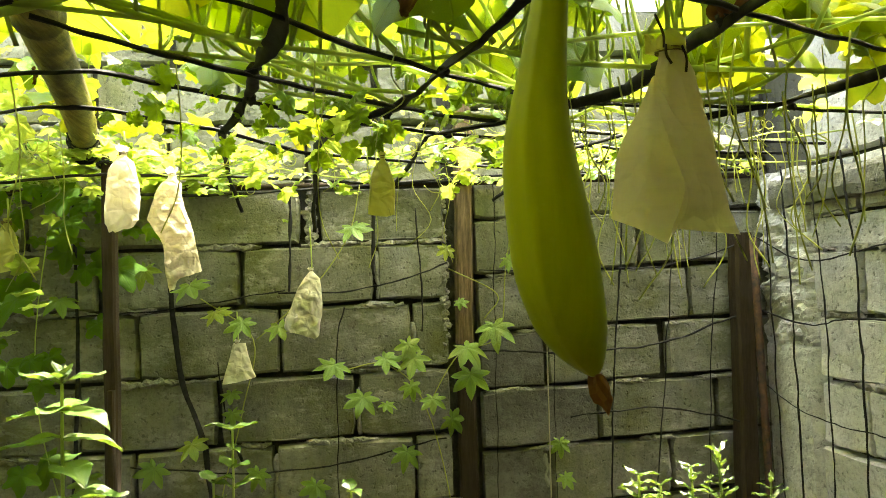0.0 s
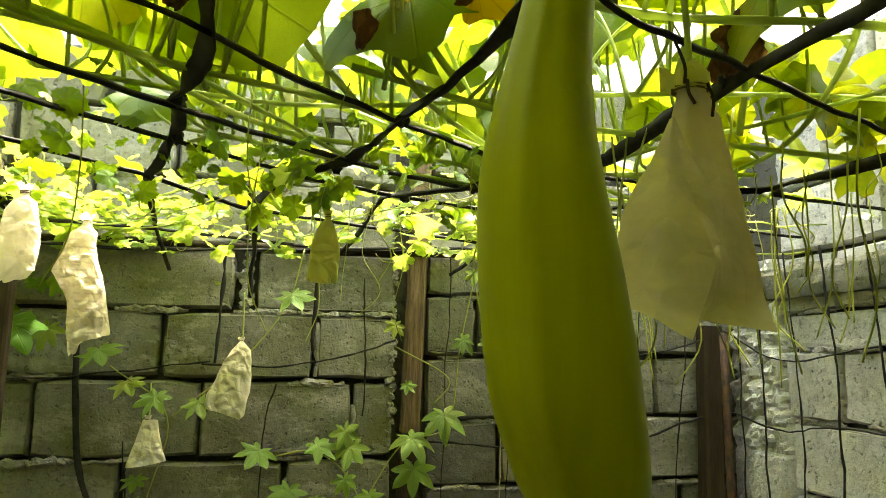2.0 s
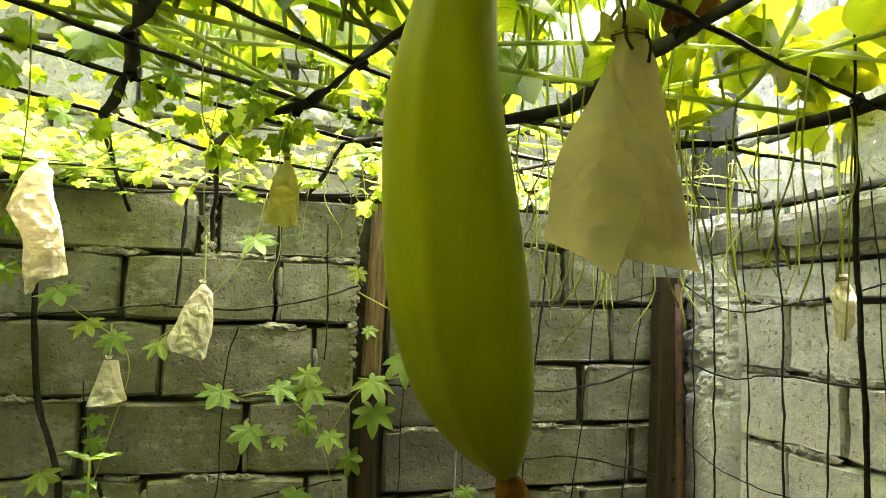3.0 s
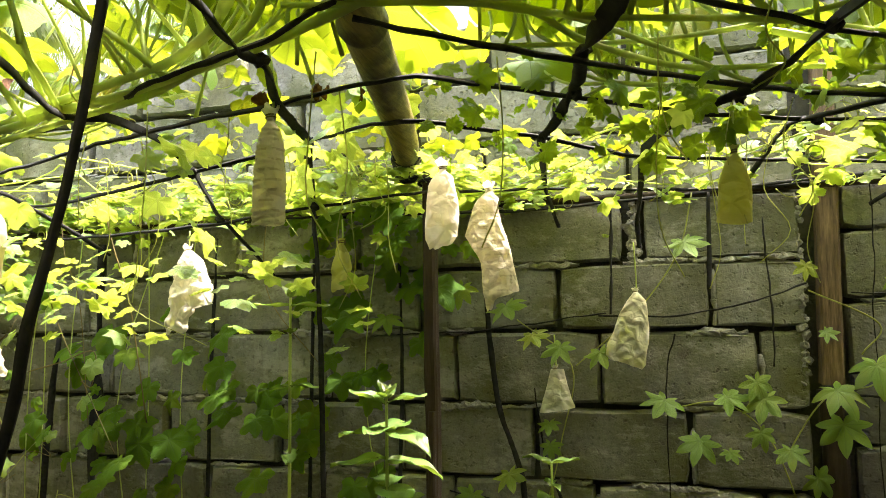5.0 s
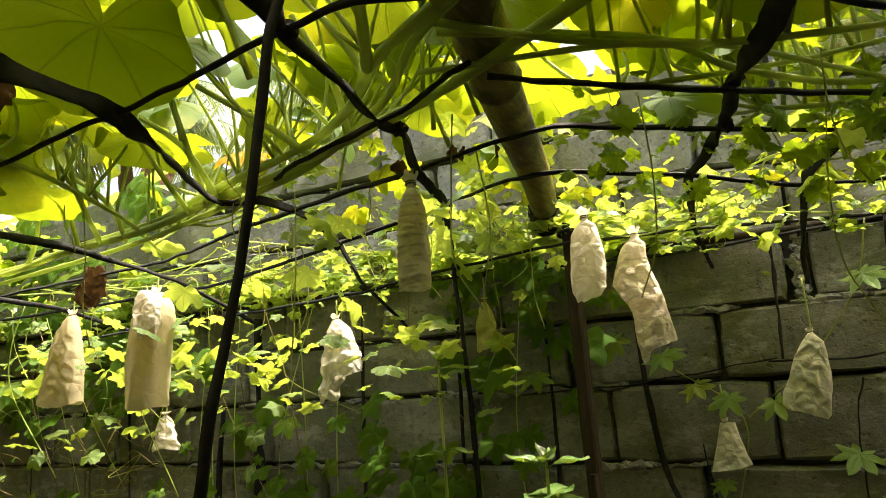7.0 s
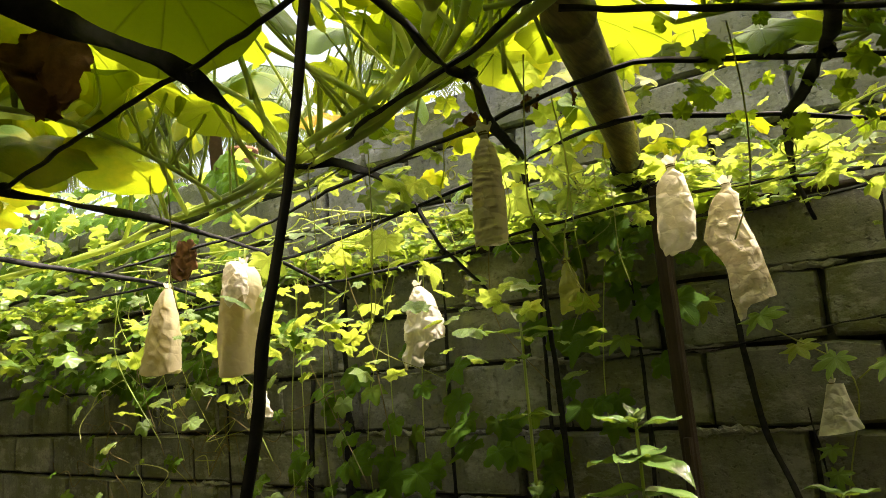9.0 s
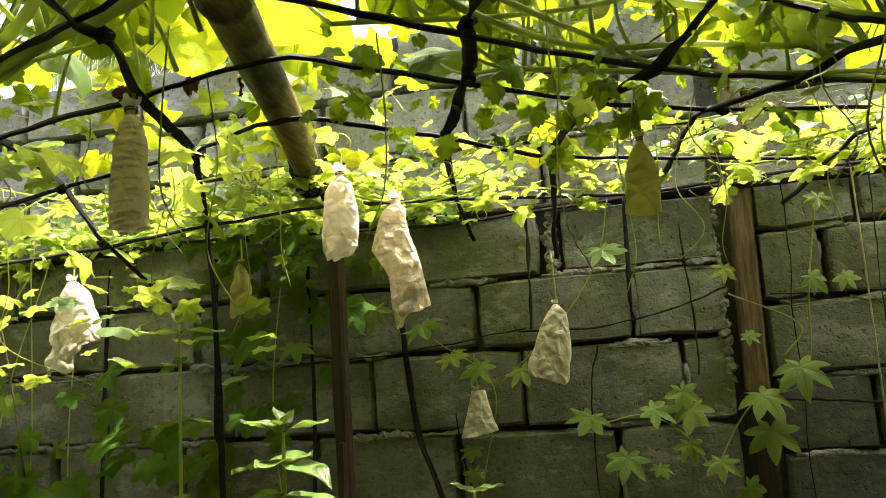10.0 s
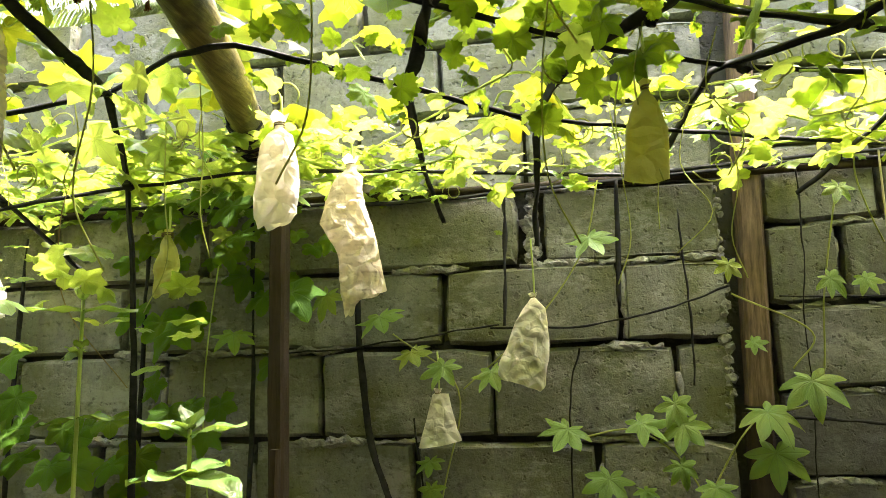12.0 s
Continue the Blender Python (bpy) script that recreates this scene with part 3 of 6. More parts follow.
def side_ledge():
    """A rough cast beam along the side wall, just under the net."""
    n = 60
    verts, faces = [], []
    ring = ((1.15, 1.945), (1.108, 1.948), (1.102, 1.975), (1.103, 2.015), (1.112, 2.032), (1.15, 2.03))
    for i in range(n + 1):
        y = -0.09 - 1.5 * i / n
        for k, (x, z) in enumerate(ring):
            q = Vector((x, y, z))
            verts.append((x + 0.006 * noise.noise(q * 24), y, z + 0.007 * noise.noise(q * 17) - 0.012 * (i / n)))
    k = len(ring)
    for i in range(n):
        for j in range(k):
            a, b = i * k + j, i * k + (j + 1) % k
            faces.append((a, a + k, b + k, b))
    faces += [tuple(range(k)), tuple(n * k + j for j in range(k - 1, -1, -1))]
    return tagged(new("ledge", mesh_from("ledge", verts, faces, M_BLOCK, False)), "rough grey concrete ledge along the side wall", "ledge", kind="structure")


def plain_wall(name, place, length, height, seed, label):
    rng = random.Random(seed)
    core = slab(name, 0, length, 0.02, 0.16, -0.1, height, M_CORE)
    core.matrix_world = place
    tagged(core, label, "wall", kind="structure")
    z, k = 0.0, 0
    while z < height - 0.02:
        top = min(z + 0.2, height)
        xs = [0.0, 0.2 + 0.2 * (k % 2)]
        while xs[-1] < length - 0.4:
            xs.append(xs[-1] + 0.4)
        xs.append(length)
        lay_course(core, xs, z, top, Matrix.Identity(4), rng, 0.005, DARK_BLOCKS)
        z, k = top, k + 1
    return core


back_wall()
side_wall()
# both walls are added out of view, in dark blocks, to cut stray light
plain_wall("wall_front", pose(1.3, -2.75, 0, 0, 0, 180), 6.2, 2.6, 8, "unseen grey hollow-block wall added behind the camera to block light")
plain_wall("wall_left", pose(-4.9, -2.75, 0, 0, 0, 90), 2.73, 2.6, 9, "grey hollow-block wall added at the far left to block light")
corner_column()
side_ledge()


# ---- timber and bamboo ----
def rough_board(name, width, depth, z0, z1, mat, seed, taper=0.0):
    n = 26
    rng = random.Random(seed)
    verts, faces = [], []
    for i in range(n + 1):
        t = i / n
        z = z0 + (z1 - z0) * t
        off = 0.006 * noise.noise(Vector((seed, 0, z * 3)))
        w = width / 2 * (1 - taper * (1 - t)) * (1 + 0.10 * noise.noise(Vector((seed, z * 18, 0))))
        d = depth / 2
        for x, y in ((-w, -d * 0.7), (-w * 0.75, -d), (w * 0.1, -d * 0.92), (w * 0.7, -d), (w, -d * 0.6), (w, d), (-w, d)):
            verts.append((x + off + rng.uniform(-0.001, 0.001), y + 0.003 * noise.noise(Vector((x * 90, seed, z * 14))), z))
    k = 7
    for i in range(n):
        for j in range(k):
            a, b = i * k + j, i * k + (j + 1) % k
            faces.append((a, b, b + k, a + k))
    faces += [tuple(range(k - 1, -1, -1)), tuple(n * k + j for j in range(k))]
    return mesh_from(name, verts, faces, mat, False)


plank = tagged(new("wall_plank", rough_board("wall_plank", 0.05, 0.045, 0.0, 0.92, M_PLANK, 3.0)), "weathered brown timber plank wedged in a wall joint", "plank")
plank.location = (0.150, 0.0, 1.575)
plank.rotation_euler = (0, radians(1.5), 0)
stud = tagged(new("wall_stud", rough_board("wall_stud", 0.055, 0.03, 0.0, 1.56, M_DARKWOOD, 9.0)), "dark timber in the joint below the plank", "timber")
stud.location = (0.150, 0.016, 0.0)

corner_post = thing("corner_post", "rust-streaked dark post standing in the wall corner", "post", loc=(0.975, -0.05, 0))
part("timber", rough_board("corner_timber", 0.06, 0.05, 0.0, 1.88, M_DARKWOOD, 21.0), corner_post, "", pose(0, 0, 0, 0, 1.5, 0))
part("pipe", tube("pipe", [(0.075, -0.03, 0.0), (0.078, -0.03, 1.0), (0.075, -0.028, 1.86)], 0.012, M_RUST, 8, 5), corner_post, "dark steel pipe")

# made-up rail where cords run, deepened left of -0.5 to shade the wall
rail_v, rail_f = tube_data([Vector((-3.6 + 0.1 * k, -0.017 + 0.004 * noise.noise(Vector((k * 0.7, 0, 0))), 2.046 + 0.008 * noise.noise(Vector((k * 0.21, 3, 0))) + 0.0035 * k / 10)) for k in range(48)], 0.009, 8, 0.2, 0.2)
tagged(new("wall_rail", mesh_from("wall_rail", [(x, y * 3.1 + 0.026 if x < -0.5 else y * 1.2, z) for x, y, z in rail_v], rail_f, M_DARKWOOD)), "thin dark rail added under the net where cords run, to shade the wall", "batten")

prop = thing("trellis_post", "dark square timber post carrying the bamboo pole", "post", loc=(-0.768, -0.285, 0))
part("timber", rough_board("prop_timber", 0.030, 0.032, 0.0, 2.12, M_DARKWOOD, 5.0), prop)
part("splint", rough_board("splint", 0.016, 0.02, 0.0, 1.53, M_DARKWOOD, 8.0), prop, "dark split stick tied to the post", pose(0.008, -0.032, 0))
part("binding", tube("binding", [(0.026 * math.cos(a), 0.026 * math.sin(a), 2.065 + 0.004 * a) for a in np.linspace(0, 12, 40)], 0.004, M_STRAP, 5, 1), prop, "black binding strip")


def bamboo_pole():
    pole = thing("bamboo_pole", "dry yellow-brown bamboo pole, dark with stains at its nodes", "pole")
    axis = smooth_path([(-0.832, -0.262, 2.112), (-0.737, -0.556, 2.132), (-0.622, -1.02, 2.16), (-0.565, -1.22, 2.17), (-0.45, -1.70, 2.20), (-0.28, -2.4, 2.24), (-0.05, -3.6, 2.28)], 16)

    def r(t):
        d = 3.5 * t
        k = 0.0
        for node in (0.02, 0.29, 0.56, 0.86, 1.2, 1.6, 2.0, 2.5, 3.0):
            k += 0.17 * math.exp(-(((d - node) / 0.009) ** 2)) - 0.05 * math.exp(-(((d - node - 0.022) / 0.012) ** 2))
        return 0.0285 * (1 + k) * (1 + 0.16 * min(t * 3, 1))

    v, f = tube_data(axis, r, 18)
    part("culm", mesh_from("culm", v, f, M_BAMBOO), pole)
    for a, turns, w in ((0.0, 9, 0.004), (0.30, 4, 0.003)):
        q, d, u, w2 = frames_along(axis)[max(1, int(a * 24))]
        pts = [q + d * 0.003 * k + (u * math.cos(k * 0.8) + w2 * math.sin(k * 0.8)) * 0.033 for k in range(turns * 5)]
        part("binding", tube("binding", pts, w, M_STRAP, 5, 1), pole, "black binding strip")
    return pole


bamboo_pole()


# ---- the trellis net ----
H = 2.10
net = thing("trellis_net", "black plastic strap net stretched flat as a trellis", "net")
LONG = [
    ([(-0.86, -2.3, H + 0.03), (-0.95, -1.55, H), (-0.975, -1.455, H), (-0.979, -1.353, H), (-1.06, -1.207, H), (-1.185, -0.99, H), (-1.14, -0.945, H + 0.004), (-1.157, -0.786, H), (-1.18, -0.65, 2.065), (-1.273, -0.418, 2.0), (-1.30, -0.12, 1.88)], 0.030),
    ([(-0.62, -2.2, H + 0.03), (-0.66, -1.46, H), (-0.682, -1.392, H), (-0.716, -1.236, H), (-0.742, -1.15, H), (-0.736, -1.09, H), (-0.815, -0.917, H), (-0.90, -0.68, 2.115), (-0.955, -0.55, 2.135), (-1.03, -0.38, 2.02), (-1.035, -0.33, 1.7), (-1.03, -0.33, 0.9), (-1.04, -0.32, 0.0)], 0.026),
    ([(-0.16, -2.1, H + 0.03), (-0.256, -1.18, H), (-0.322, -0.985, H), (-0.352, -0.81, H), (-0.40, -0.68, H), (-0.446, -0.545, 2.105), (-0.49, -0.20, 2.06), (-0.48, -0.06, 1.98)], 0.030),
    ([(0.12, -2.1, H + 0.02), (0.052, -1.262, H), (-0.022, -0.955, H), (-0.085, -0.73, H), (-0.185, -0.60, H), (-0.252, -0.40, 2.095), (-0.272, -0.10, 2.03), (-0.288, -0.05, 1.92)], 0.030),
    ([(0.42, -2.1, H + 0.02), (0.345, -1.30, H), (0.33, -1.13, H), (0.335, -0.86, H), (0.20, -0.735, H), (0.14, -0.62, H), (0.0, -0.50, H), (-0.02, -0.25, 2.08), (-0.06, -0.10, 2.03)], 0.030),
    ([(0.80, -2.0, H), (0.76, -1.3, H), (0.78, -1.02, H), (0.70, -0.78, H), (0.50, -0.55, H), (0.33, -0.30, 2.08), (0.24, -0.06, 2.0)], 0.026),
    ([(-1.55, -2.2, H), (-1.58, -1.6, H), (-1.62, -1.29, H), (-1.66, -0.95, 2.09), (-1.72, -0.62, 2.06), (-1.80, -0.2, 1.95)], 0.026),
    ([(-2.2, -2.2, H), (-2.2, -1.3, H), (-2.25, -0.6, 2.04), (-2.3, -0.15, 1.95)], 0.022),
]
ACROSS = [
    [(-2.4, -1.75, H), (-1.58, -1.70, H), (-0.98, -1.66, H), (-0.63, -1.60, H), (-0.22, -1.52, H), (0.06, -1.40, H), (0.14, -1.33, H), (0.28, -1.27, H), (0.65, -1.10, H), (1.10, -0.95, H)],
    [(-2.6, -1.32, H), (-1.61, -1.29, H), (-1.249, -1.335, H), (-0.981, -1.354, H), (-0.875, -1.366, H), (-0.678, -1.396, H), (-0.60, -1.40, H), (-0.40, -1.30, H), (-0.277, -1.215, H), (-0.188, -1.106, H), (-0.022, -0.963, H), (0.16, -0.82, H), (0.34, -0.76, H), (0.75, -0.72, H), (1.1, -0.66, H)],
    [(-1.02, -1.03, H), (-0.942, -1.071, H), (-0.70, -1.155, H), (-0.585, -1.195, H + 0.02)],
    [(-0.585, -1.14, H + 0.022), (-0.46, -1.07, H), (-0.23, -0.86, H), (-0.01, -0.70, H), (0.38, -0.51, H), (0.75, -0.42, H), (1.12, -0.34, H)],
    [(-2.6, -0.62, H), (-1.72, -0.66, H), (-1.30, -0.80, H), (-1.003, -0.88, H), (-0.81, -0.917, H), (-0.683, -0.955, H), (-0.564, -0.968, H), (-0.37, -0.80, H), (-0.144, -0.613, H), (0.04, -0.51, H), (0.35, -0.40, H), (0.62, -0.28, H), (1.1, -0.2, H)],
    [(-2.7, -0.60, 2.03), (-1.72, -0.50, 2.05), (-1.18, -0.65, 2.065), (-0.95, -0.56, 2.135), (-0.75, -0.70, 2.115), (-0.63, -0.745, H), (-0.446, -0.55, H), (-0.26, -0.44, 2.07), (0.2, -0.18, 2.08), (0.6, -0.07, 2.06)],
    [(-2.8, -0.32, 1.97), (-1.75, -0.36, 1.98), (-1.27, -0.41, 1.99), (-1.03, -0.38, 2.02), (-0.76, -0.32, 2.05), (-0.49, -0.20, 2.06), (-0.10, -0.10, 2.05), (0.24, -0.07, 2.07), (0.62, -0.06, 2.08), (1.1, -0.05, 2.10)],
    [(-1.27, -0.2, 2.03), (-0.6, -0.06, 2.03), (-0.28, -0.045, 2.045), (0.1, -0.035, 2.062), (0.5, -0.035, 2.07), (1.12, -0.03, 2.085)],
]
for i, (pts, w) in enumerate(LONG):
    part("strap", ribbon("strap", pts, w * 1.25, M_STRAP, 1.5, seed=1.3 * i + 0.4, steps=26, taper=0.62), net)
for i, pts in enumerate(ACROSS):
    part("cord", ribbon("cord", pts, 0.0085, M_STRAP, 1.6, thick=0.0028, seed=2.1 * i + 0.2, steps=26), net)
rng = random.Random(3)
KNOTS = [(-0.981, -1.354, H), (-0.68, -1.394, H), (-0.738, -1.10, H), (-1.18, -0.65, 2.065), (-0.955, -0.55, 2.135), (-1.02, -0.40, 2.02), (-1.273, -0.418, 2.0), (-0.322, -0.985, H), (-0.352, -0.81, H), (-0.446, -0.547, 2.105), (-0.02, -0.97, H), (-0.10, -0.69, H), (0.34, -1.20, H), (0.32, -0.80, H), (0.17, -0.62, H), (0.05, -0.51, H), (-0.258, -0.45, 2.06), (0.74, -1.06, H), (0.75, -0.74, H), (-1.61, -1.29, H)]
for i, q in enumerate(KNOTS):
    part("strap_knot", knot("strap_knot", 0.0105, M_STRAP, i * 2.7), net, "", Matrix.Translation(q))
part("hanging_strap", ribbon("hanging_strap", [(-0.47, -1.585, 2.20), (-0.485, -1.59, H), (-0.518, -1.602, 1.96), (-0.550, -1.602, 1.81), (-0.578, -1.602, 1.71), (-0.615, -1.595, 1.58), (-0.70, -1.56, 0.9), (-0.76, -1.54, 0.0)], 0.0066, M_STRAP, 1.0, seed=4.4, steps=26), net)
part("hanging_strap", ribbon("hanging_strap", [(0.775, -1.02, H + 0.25), (0.775, -1.02, H), (0.79, -1.0, 1.9), (0.80, -1.0, 1.6), (0.80, -1.0, 0.8), (0.80, -1.0, 0.0)], 0.011, M_STRAP, 1.0, seed=7.4, steps=26), net)

side_net = thing("wall_net", "black strap and wire net hanging against the block wall", "net")
for i, (pts, w) in enumerate([
    ([(-0.935, -0.06, 2.03), (-0.933, -0.05, 1.8), (-0.931, -0.05, 1.55), (-0.95, -0.05, 1.1)], 0.013),
    ([(-0.348, -0.06, 2.04), (-0.352, -0.05, 1.9), (-0.357, -0.05, 1.75)], 0.016),
    ([(-0.110, -0.06, 2.05), (-0.114, -0.05, 1.92), (-0.120, -0.05, 1.785)], 0.013),
    ([(-0.690, -0.06, 1.98), (-0.684, -0.04, 1.72), (-0.66, -0.04, 1.5), (-0.60, -0.05, 1.33), (-0.58, -0.05, 1.0)], 0.018),
    ([(-0.56, -0.045, 1.56), (-0.54, -0.05, 1.4), (-0.50, -0.05, 1.28)], 0.010),
    ([(-1.20, -0.06, 2.0), (-1.21, -0.05, 1.6), (-1.22, -0.05, 1.0)], 0.014),
    ([(-1.53, -0.06, 2.0), (-1.55, -0.05, 1.6), (-1.56, -0.05, 1.0)], 0.014),
    ([(-1.95, -0.06, 2.0), (-1.97, -0.05, 1.5), (-2.0, -0.05, 0.8)], 0.05),
    ([(-2.12, -0.06, 1.7), (-2.18, -0.05, 1.3), (-2.2, -0.05, 0.8)], 0.03),
    ([(-2.6, -0.06, 2.0), (-2.62, -0.05, 1.5), (-2.6, -0.05, 0.8)], 0.013),
    ([(-3.2, -0.06, 2.0), (-3.22, -0.05, 1.5), (-3.2, -0.05, 0.8)], 0.013),
]):
    part("strap", ribbon("wall_strap", pts, w, M_STRAP, 0.8, seed=i * 1.9 + 0.7, steps=10), side_net)
WIRES = [
    [(-0.205, -0.05, 1.70), (-0.231, -0.05, 1.55), (-0.236, -0.05, 1.0)],
    [(-0.39, -0.05, 1.75), (-0.2, -0.055, 1.745), (-0.02, -0.05, 1.775), (0.10, -0.04, 1.82)],
    [(-0.95, -0.05, 1.70), (-0.70, -0.05, 1.715), (-0.37, -0.05, 1.752)],
    [(-0.80, -0.05, 1.285), (-0.45, -0.05, 1.245), (-0.2, -0.05, 1.262), (0.08, -0.05, 1.31)],
    [(0.01, -0.045, 1.98), (0.02, -0.045, 1.8), (0.02, -0.045, 1.62)],
    [(0.245, -0.06, 2.06), (0.238, -0.05, 1.745), (0.225, -0.05, 1.2), (0.225, -0.05, 0.7)],
    [(0.43, -0.06, 2.06), (0.42, -0.05, 1.7), (0.405, -0.05, 1.46), (0.40, -0.05, 0.8)],
    [(0.645, -0.06, 2.06), (0.636, -0.05, 1.85), (0.60, -0.05, 1.541), (0.574, -0.05, 1.24), (0.55, -0.05, 0.8)],
    [(0.80, -0.07, 2.06), (0.79, -0.06, 1.8), (0.755, -0.06, 1.5), (0.70, -0.06, 1.1)],
    [(0.92, -0.08, 2.06), (0.93, -0.07, 1.8), (0.90, -0.06, 1.5), (0.87, -0.06, 1.0)],
    [(0.19, -0.05, 1.555), (0.45, -0.055, 1.54), (0.72, -0.06, 1.55), (0.95, -0.06, 1.61), (1.06, -0.06, 1.64)],
    [(0.19, -0.05, 1.79), (0.5, -0.055, 1.785), (0.80, -0.06, 1.79), (1.05, -0.06, 1.86)],
    [(0.45, -0.05, 1.345), (0.72, -0.06, 1.36), (1.0, -0.06, 1.30)],
    [(1.06, -0.06, 1.87), (1.09, -0.22, 1.79), (1.09, -0.42, 1.79), (1.08, -0.8, 1.84)],
    [(1.06, -0.06, 1.64), (1.09, -0.25, 1.60), (1.09, -0.42, 1.62), (1.08, -0.8, 1.63)],
    [(1.06, -0.06, 1.42), (1.09, -0.25, 1.345), (1.09, -0.45, 1.34), (1.08, -0.8, 1.35)],
    [(1.085, -0.10, 2.06), (1.085, -0.10, 1.6), (1.085, -0.105, 1.0)],
    [(1.075, -0.20, 2.06), (1.085, -0.20, 1.7), (1.085, -0.195, 1.0)],
    [(1.07, -0.33, 2.06), (1.085, -0.34, 1.7), (1.085, -0.33, 1.0)],
    [(1.07, -0.46, 2.06), (1.085, -0.47, 1.7), (1.085, -0.46, 1.0)],
    [(1.07, -0.60, 2.06), (1.085, -0.61, 1.7), (1.085, -0.60, 1.0)],
    [(1.07, -0.75, 2.06), (1.085, -0.76, 1.7), (1.085, -0.75, 1.0)],
]
for i, pts in enumerate(WIRES):
    path = [q + noise.noise_vector(q * 9 + Vector((i * 3.0, 0, 0))) * 0.006 + noise.noise_vector(q * 33 + Vector((i, 0, 0))) * 0.0022 for q in smooth_path(pts, 22)]
    v, f = tube_data(path, rng.uniform(0.0014, 0.0030), 6, 0.5, 0.0, i)
    part("wire", mesh_from("net_wire", v, f, M_STRAP), side_net)
cord = tagged(new("cord", tube("cord", [(0.375, -0.12, 2.06), (0.372, -0.12, 1.7), (0.36, -0.12, 1.0)], 0.0019, M_PAPER_GREY, 6, 8)), "pale grey string hanging in front of the wall", "string")


# ---- paper bags over the young fruits ----
def bag_mesh(length, width, mat, seed, flat=0.42, neck=0.16, shoulder=0.42, flare=0.1, jag=0.05, crumple=1.0, seg=44, rings=26):
    """A bag tied at the top, origin at the tie, its open mouth below."""
    verts, faces = [], []
    for i in range(rings + 1):
        t = i / rings
        if t < 0.07:
            w = neck * (1.9 - 12 * t)
        elif t < 0.10:
            w = neck
        else:
            s = min((t - 0.10) / shoulder, 1)
            w = neck + (1 - neck) * (math.sin(s * math.pi / 2) ** 0.8) + flare * max(t - 0.5, 0) * 2
        for k in range(seg):
            a = 2 * math.pi * k / seg
            ca, sa = math.cos(a), math.sin(a)
            pleat = (0.16 * (1 - min(t / 0.55, 1)) + 0.035) * math.sin(7 * a + 2.5 * noise.noise(Vector((seed, t * 3, 0))) * 2 + seed)
            lump = 0.16 * crumple * noise.noise(Vector((ca * 1.4 + seed, sa * 1.4, t * 4.5)))
            crease = 0.06 * crumple * noise.noise(Vector((ca * 4 + seed, sa * 4, t * 13)))
            r = width / 2 * w * (1 + pleat + lump + crease)
            depth = flat + (1 - flat) * (1 - min(t / 0.25, 1)) * 0.6
            z = -length * (t - 0.085)
            if t > 0.8:
                z -= (t - 0.8) / 0.2 * length * jag * (math.sin(2 * a + seed) + 0.8 * math.sin(3 * a + 1.7 * seed))
            verts.append((r * ca, r * sa * depth + 0.009 * crumple * noise.noise(Vector((ca + seed, t * 5, 4))), z))
    for i in range(rings):
        for k in range(seg):
            a, b = i * seg + k, i * seg + (k + 1) % seg
            faces.append((a, a + seg, b + seg, b))
    return mesh_from("bag", verts, faces, mat)


def profile_bag(rows, mouth, mat, seed, flat=0.35, crumple=1.0, seg=64, rings=40, bands=0.0):
    """A flattened paper bag from its silhouette: rows of (z, left, right) from the tie, mouth: (share of the width, z) along the open edge."""
    zs = [-r[0] for r in rows]
    ms, mz = [m[0] for m in mouth], [-m[1] for m in mouth]
    wide = max(b - a for _, a, b in rows)
    verts, faces = [], []
    for i in range(rings + 1):
        for k in range(seg):
            an = 2 * math.pi * k / seg
            ca, sa = math.cos(an), math.sin(an)
            ca = math.copysign(abs(ca) ** 0.8, ca)
            u = (ca + 1) / 2
            down = float(np.interp(u, ms, mz)) * (1 if sa < 0 else 0.985) * i / rings
            a, b = float(np.interp(down, zs, [r[1] for r in rows])), float(np.interp(down, zs, [r[2] for r in rows]))
            x, half = a + (b - a) * u, max((b - a) / 2, 0.0008)
            thick = min(flat * wide / 2 * min(1.0, (half / (wide / 2)) ** 0.5), half * 1.1)
            n1 = noise.noise(Vector((x * 38 + seed, sa * 1.2, down * 26)))
            n2 = noise.noise(Vector((x * 95 + seed, sa * 2.0, down * 60 + 3)))
            ridge = max(1 - abs(noise.noise(Vector((x * 26 - down * 16 + seed * 2, sa * 0.6, down * 15)))) * 5, 1 - abs(noise.noise(Vector((x * 17 + down * 24 + seed, sa * 0.6, down * 10)))) * 6)
            grow = min(down / (0.25 * zs[-1]), 1)
            y = thick * math.copysign(abs(sa) ** 0.7, sa) + grow * crumple * wide * (0.11 * n1 + 0.03 * n2 - 0.11 * max(ridge, 0)) * (0.3 + 0.7 * abs(sa))
            y += math.copysign(bands * grow, sa) * math.sin(down * 520 + 7 * noise.noise(Vector((x * 22, sa, down * 30)))) * (0.6 + noise.noise(Vector((x * 30, seed, down * 40))))
            verts.append((x + 0.02 * crumple * wide * n1 * grow, y, -down + 0.012 * crumple * wide * n2))
    for i in range(rings):
        for k in range(seg):
            a, b = i * seg + k, i * seg + (k + 1) % seg
            faces.append((a, a + seg, b + seg, b))
    return mesh_from("bag", verts, faces, mat)


def shape(unit, rows, mouth):
    return [(-unit * z, unit * a, unit * b) for z, a, b in rows], [(f, -unit * z) for f, z in mouth]


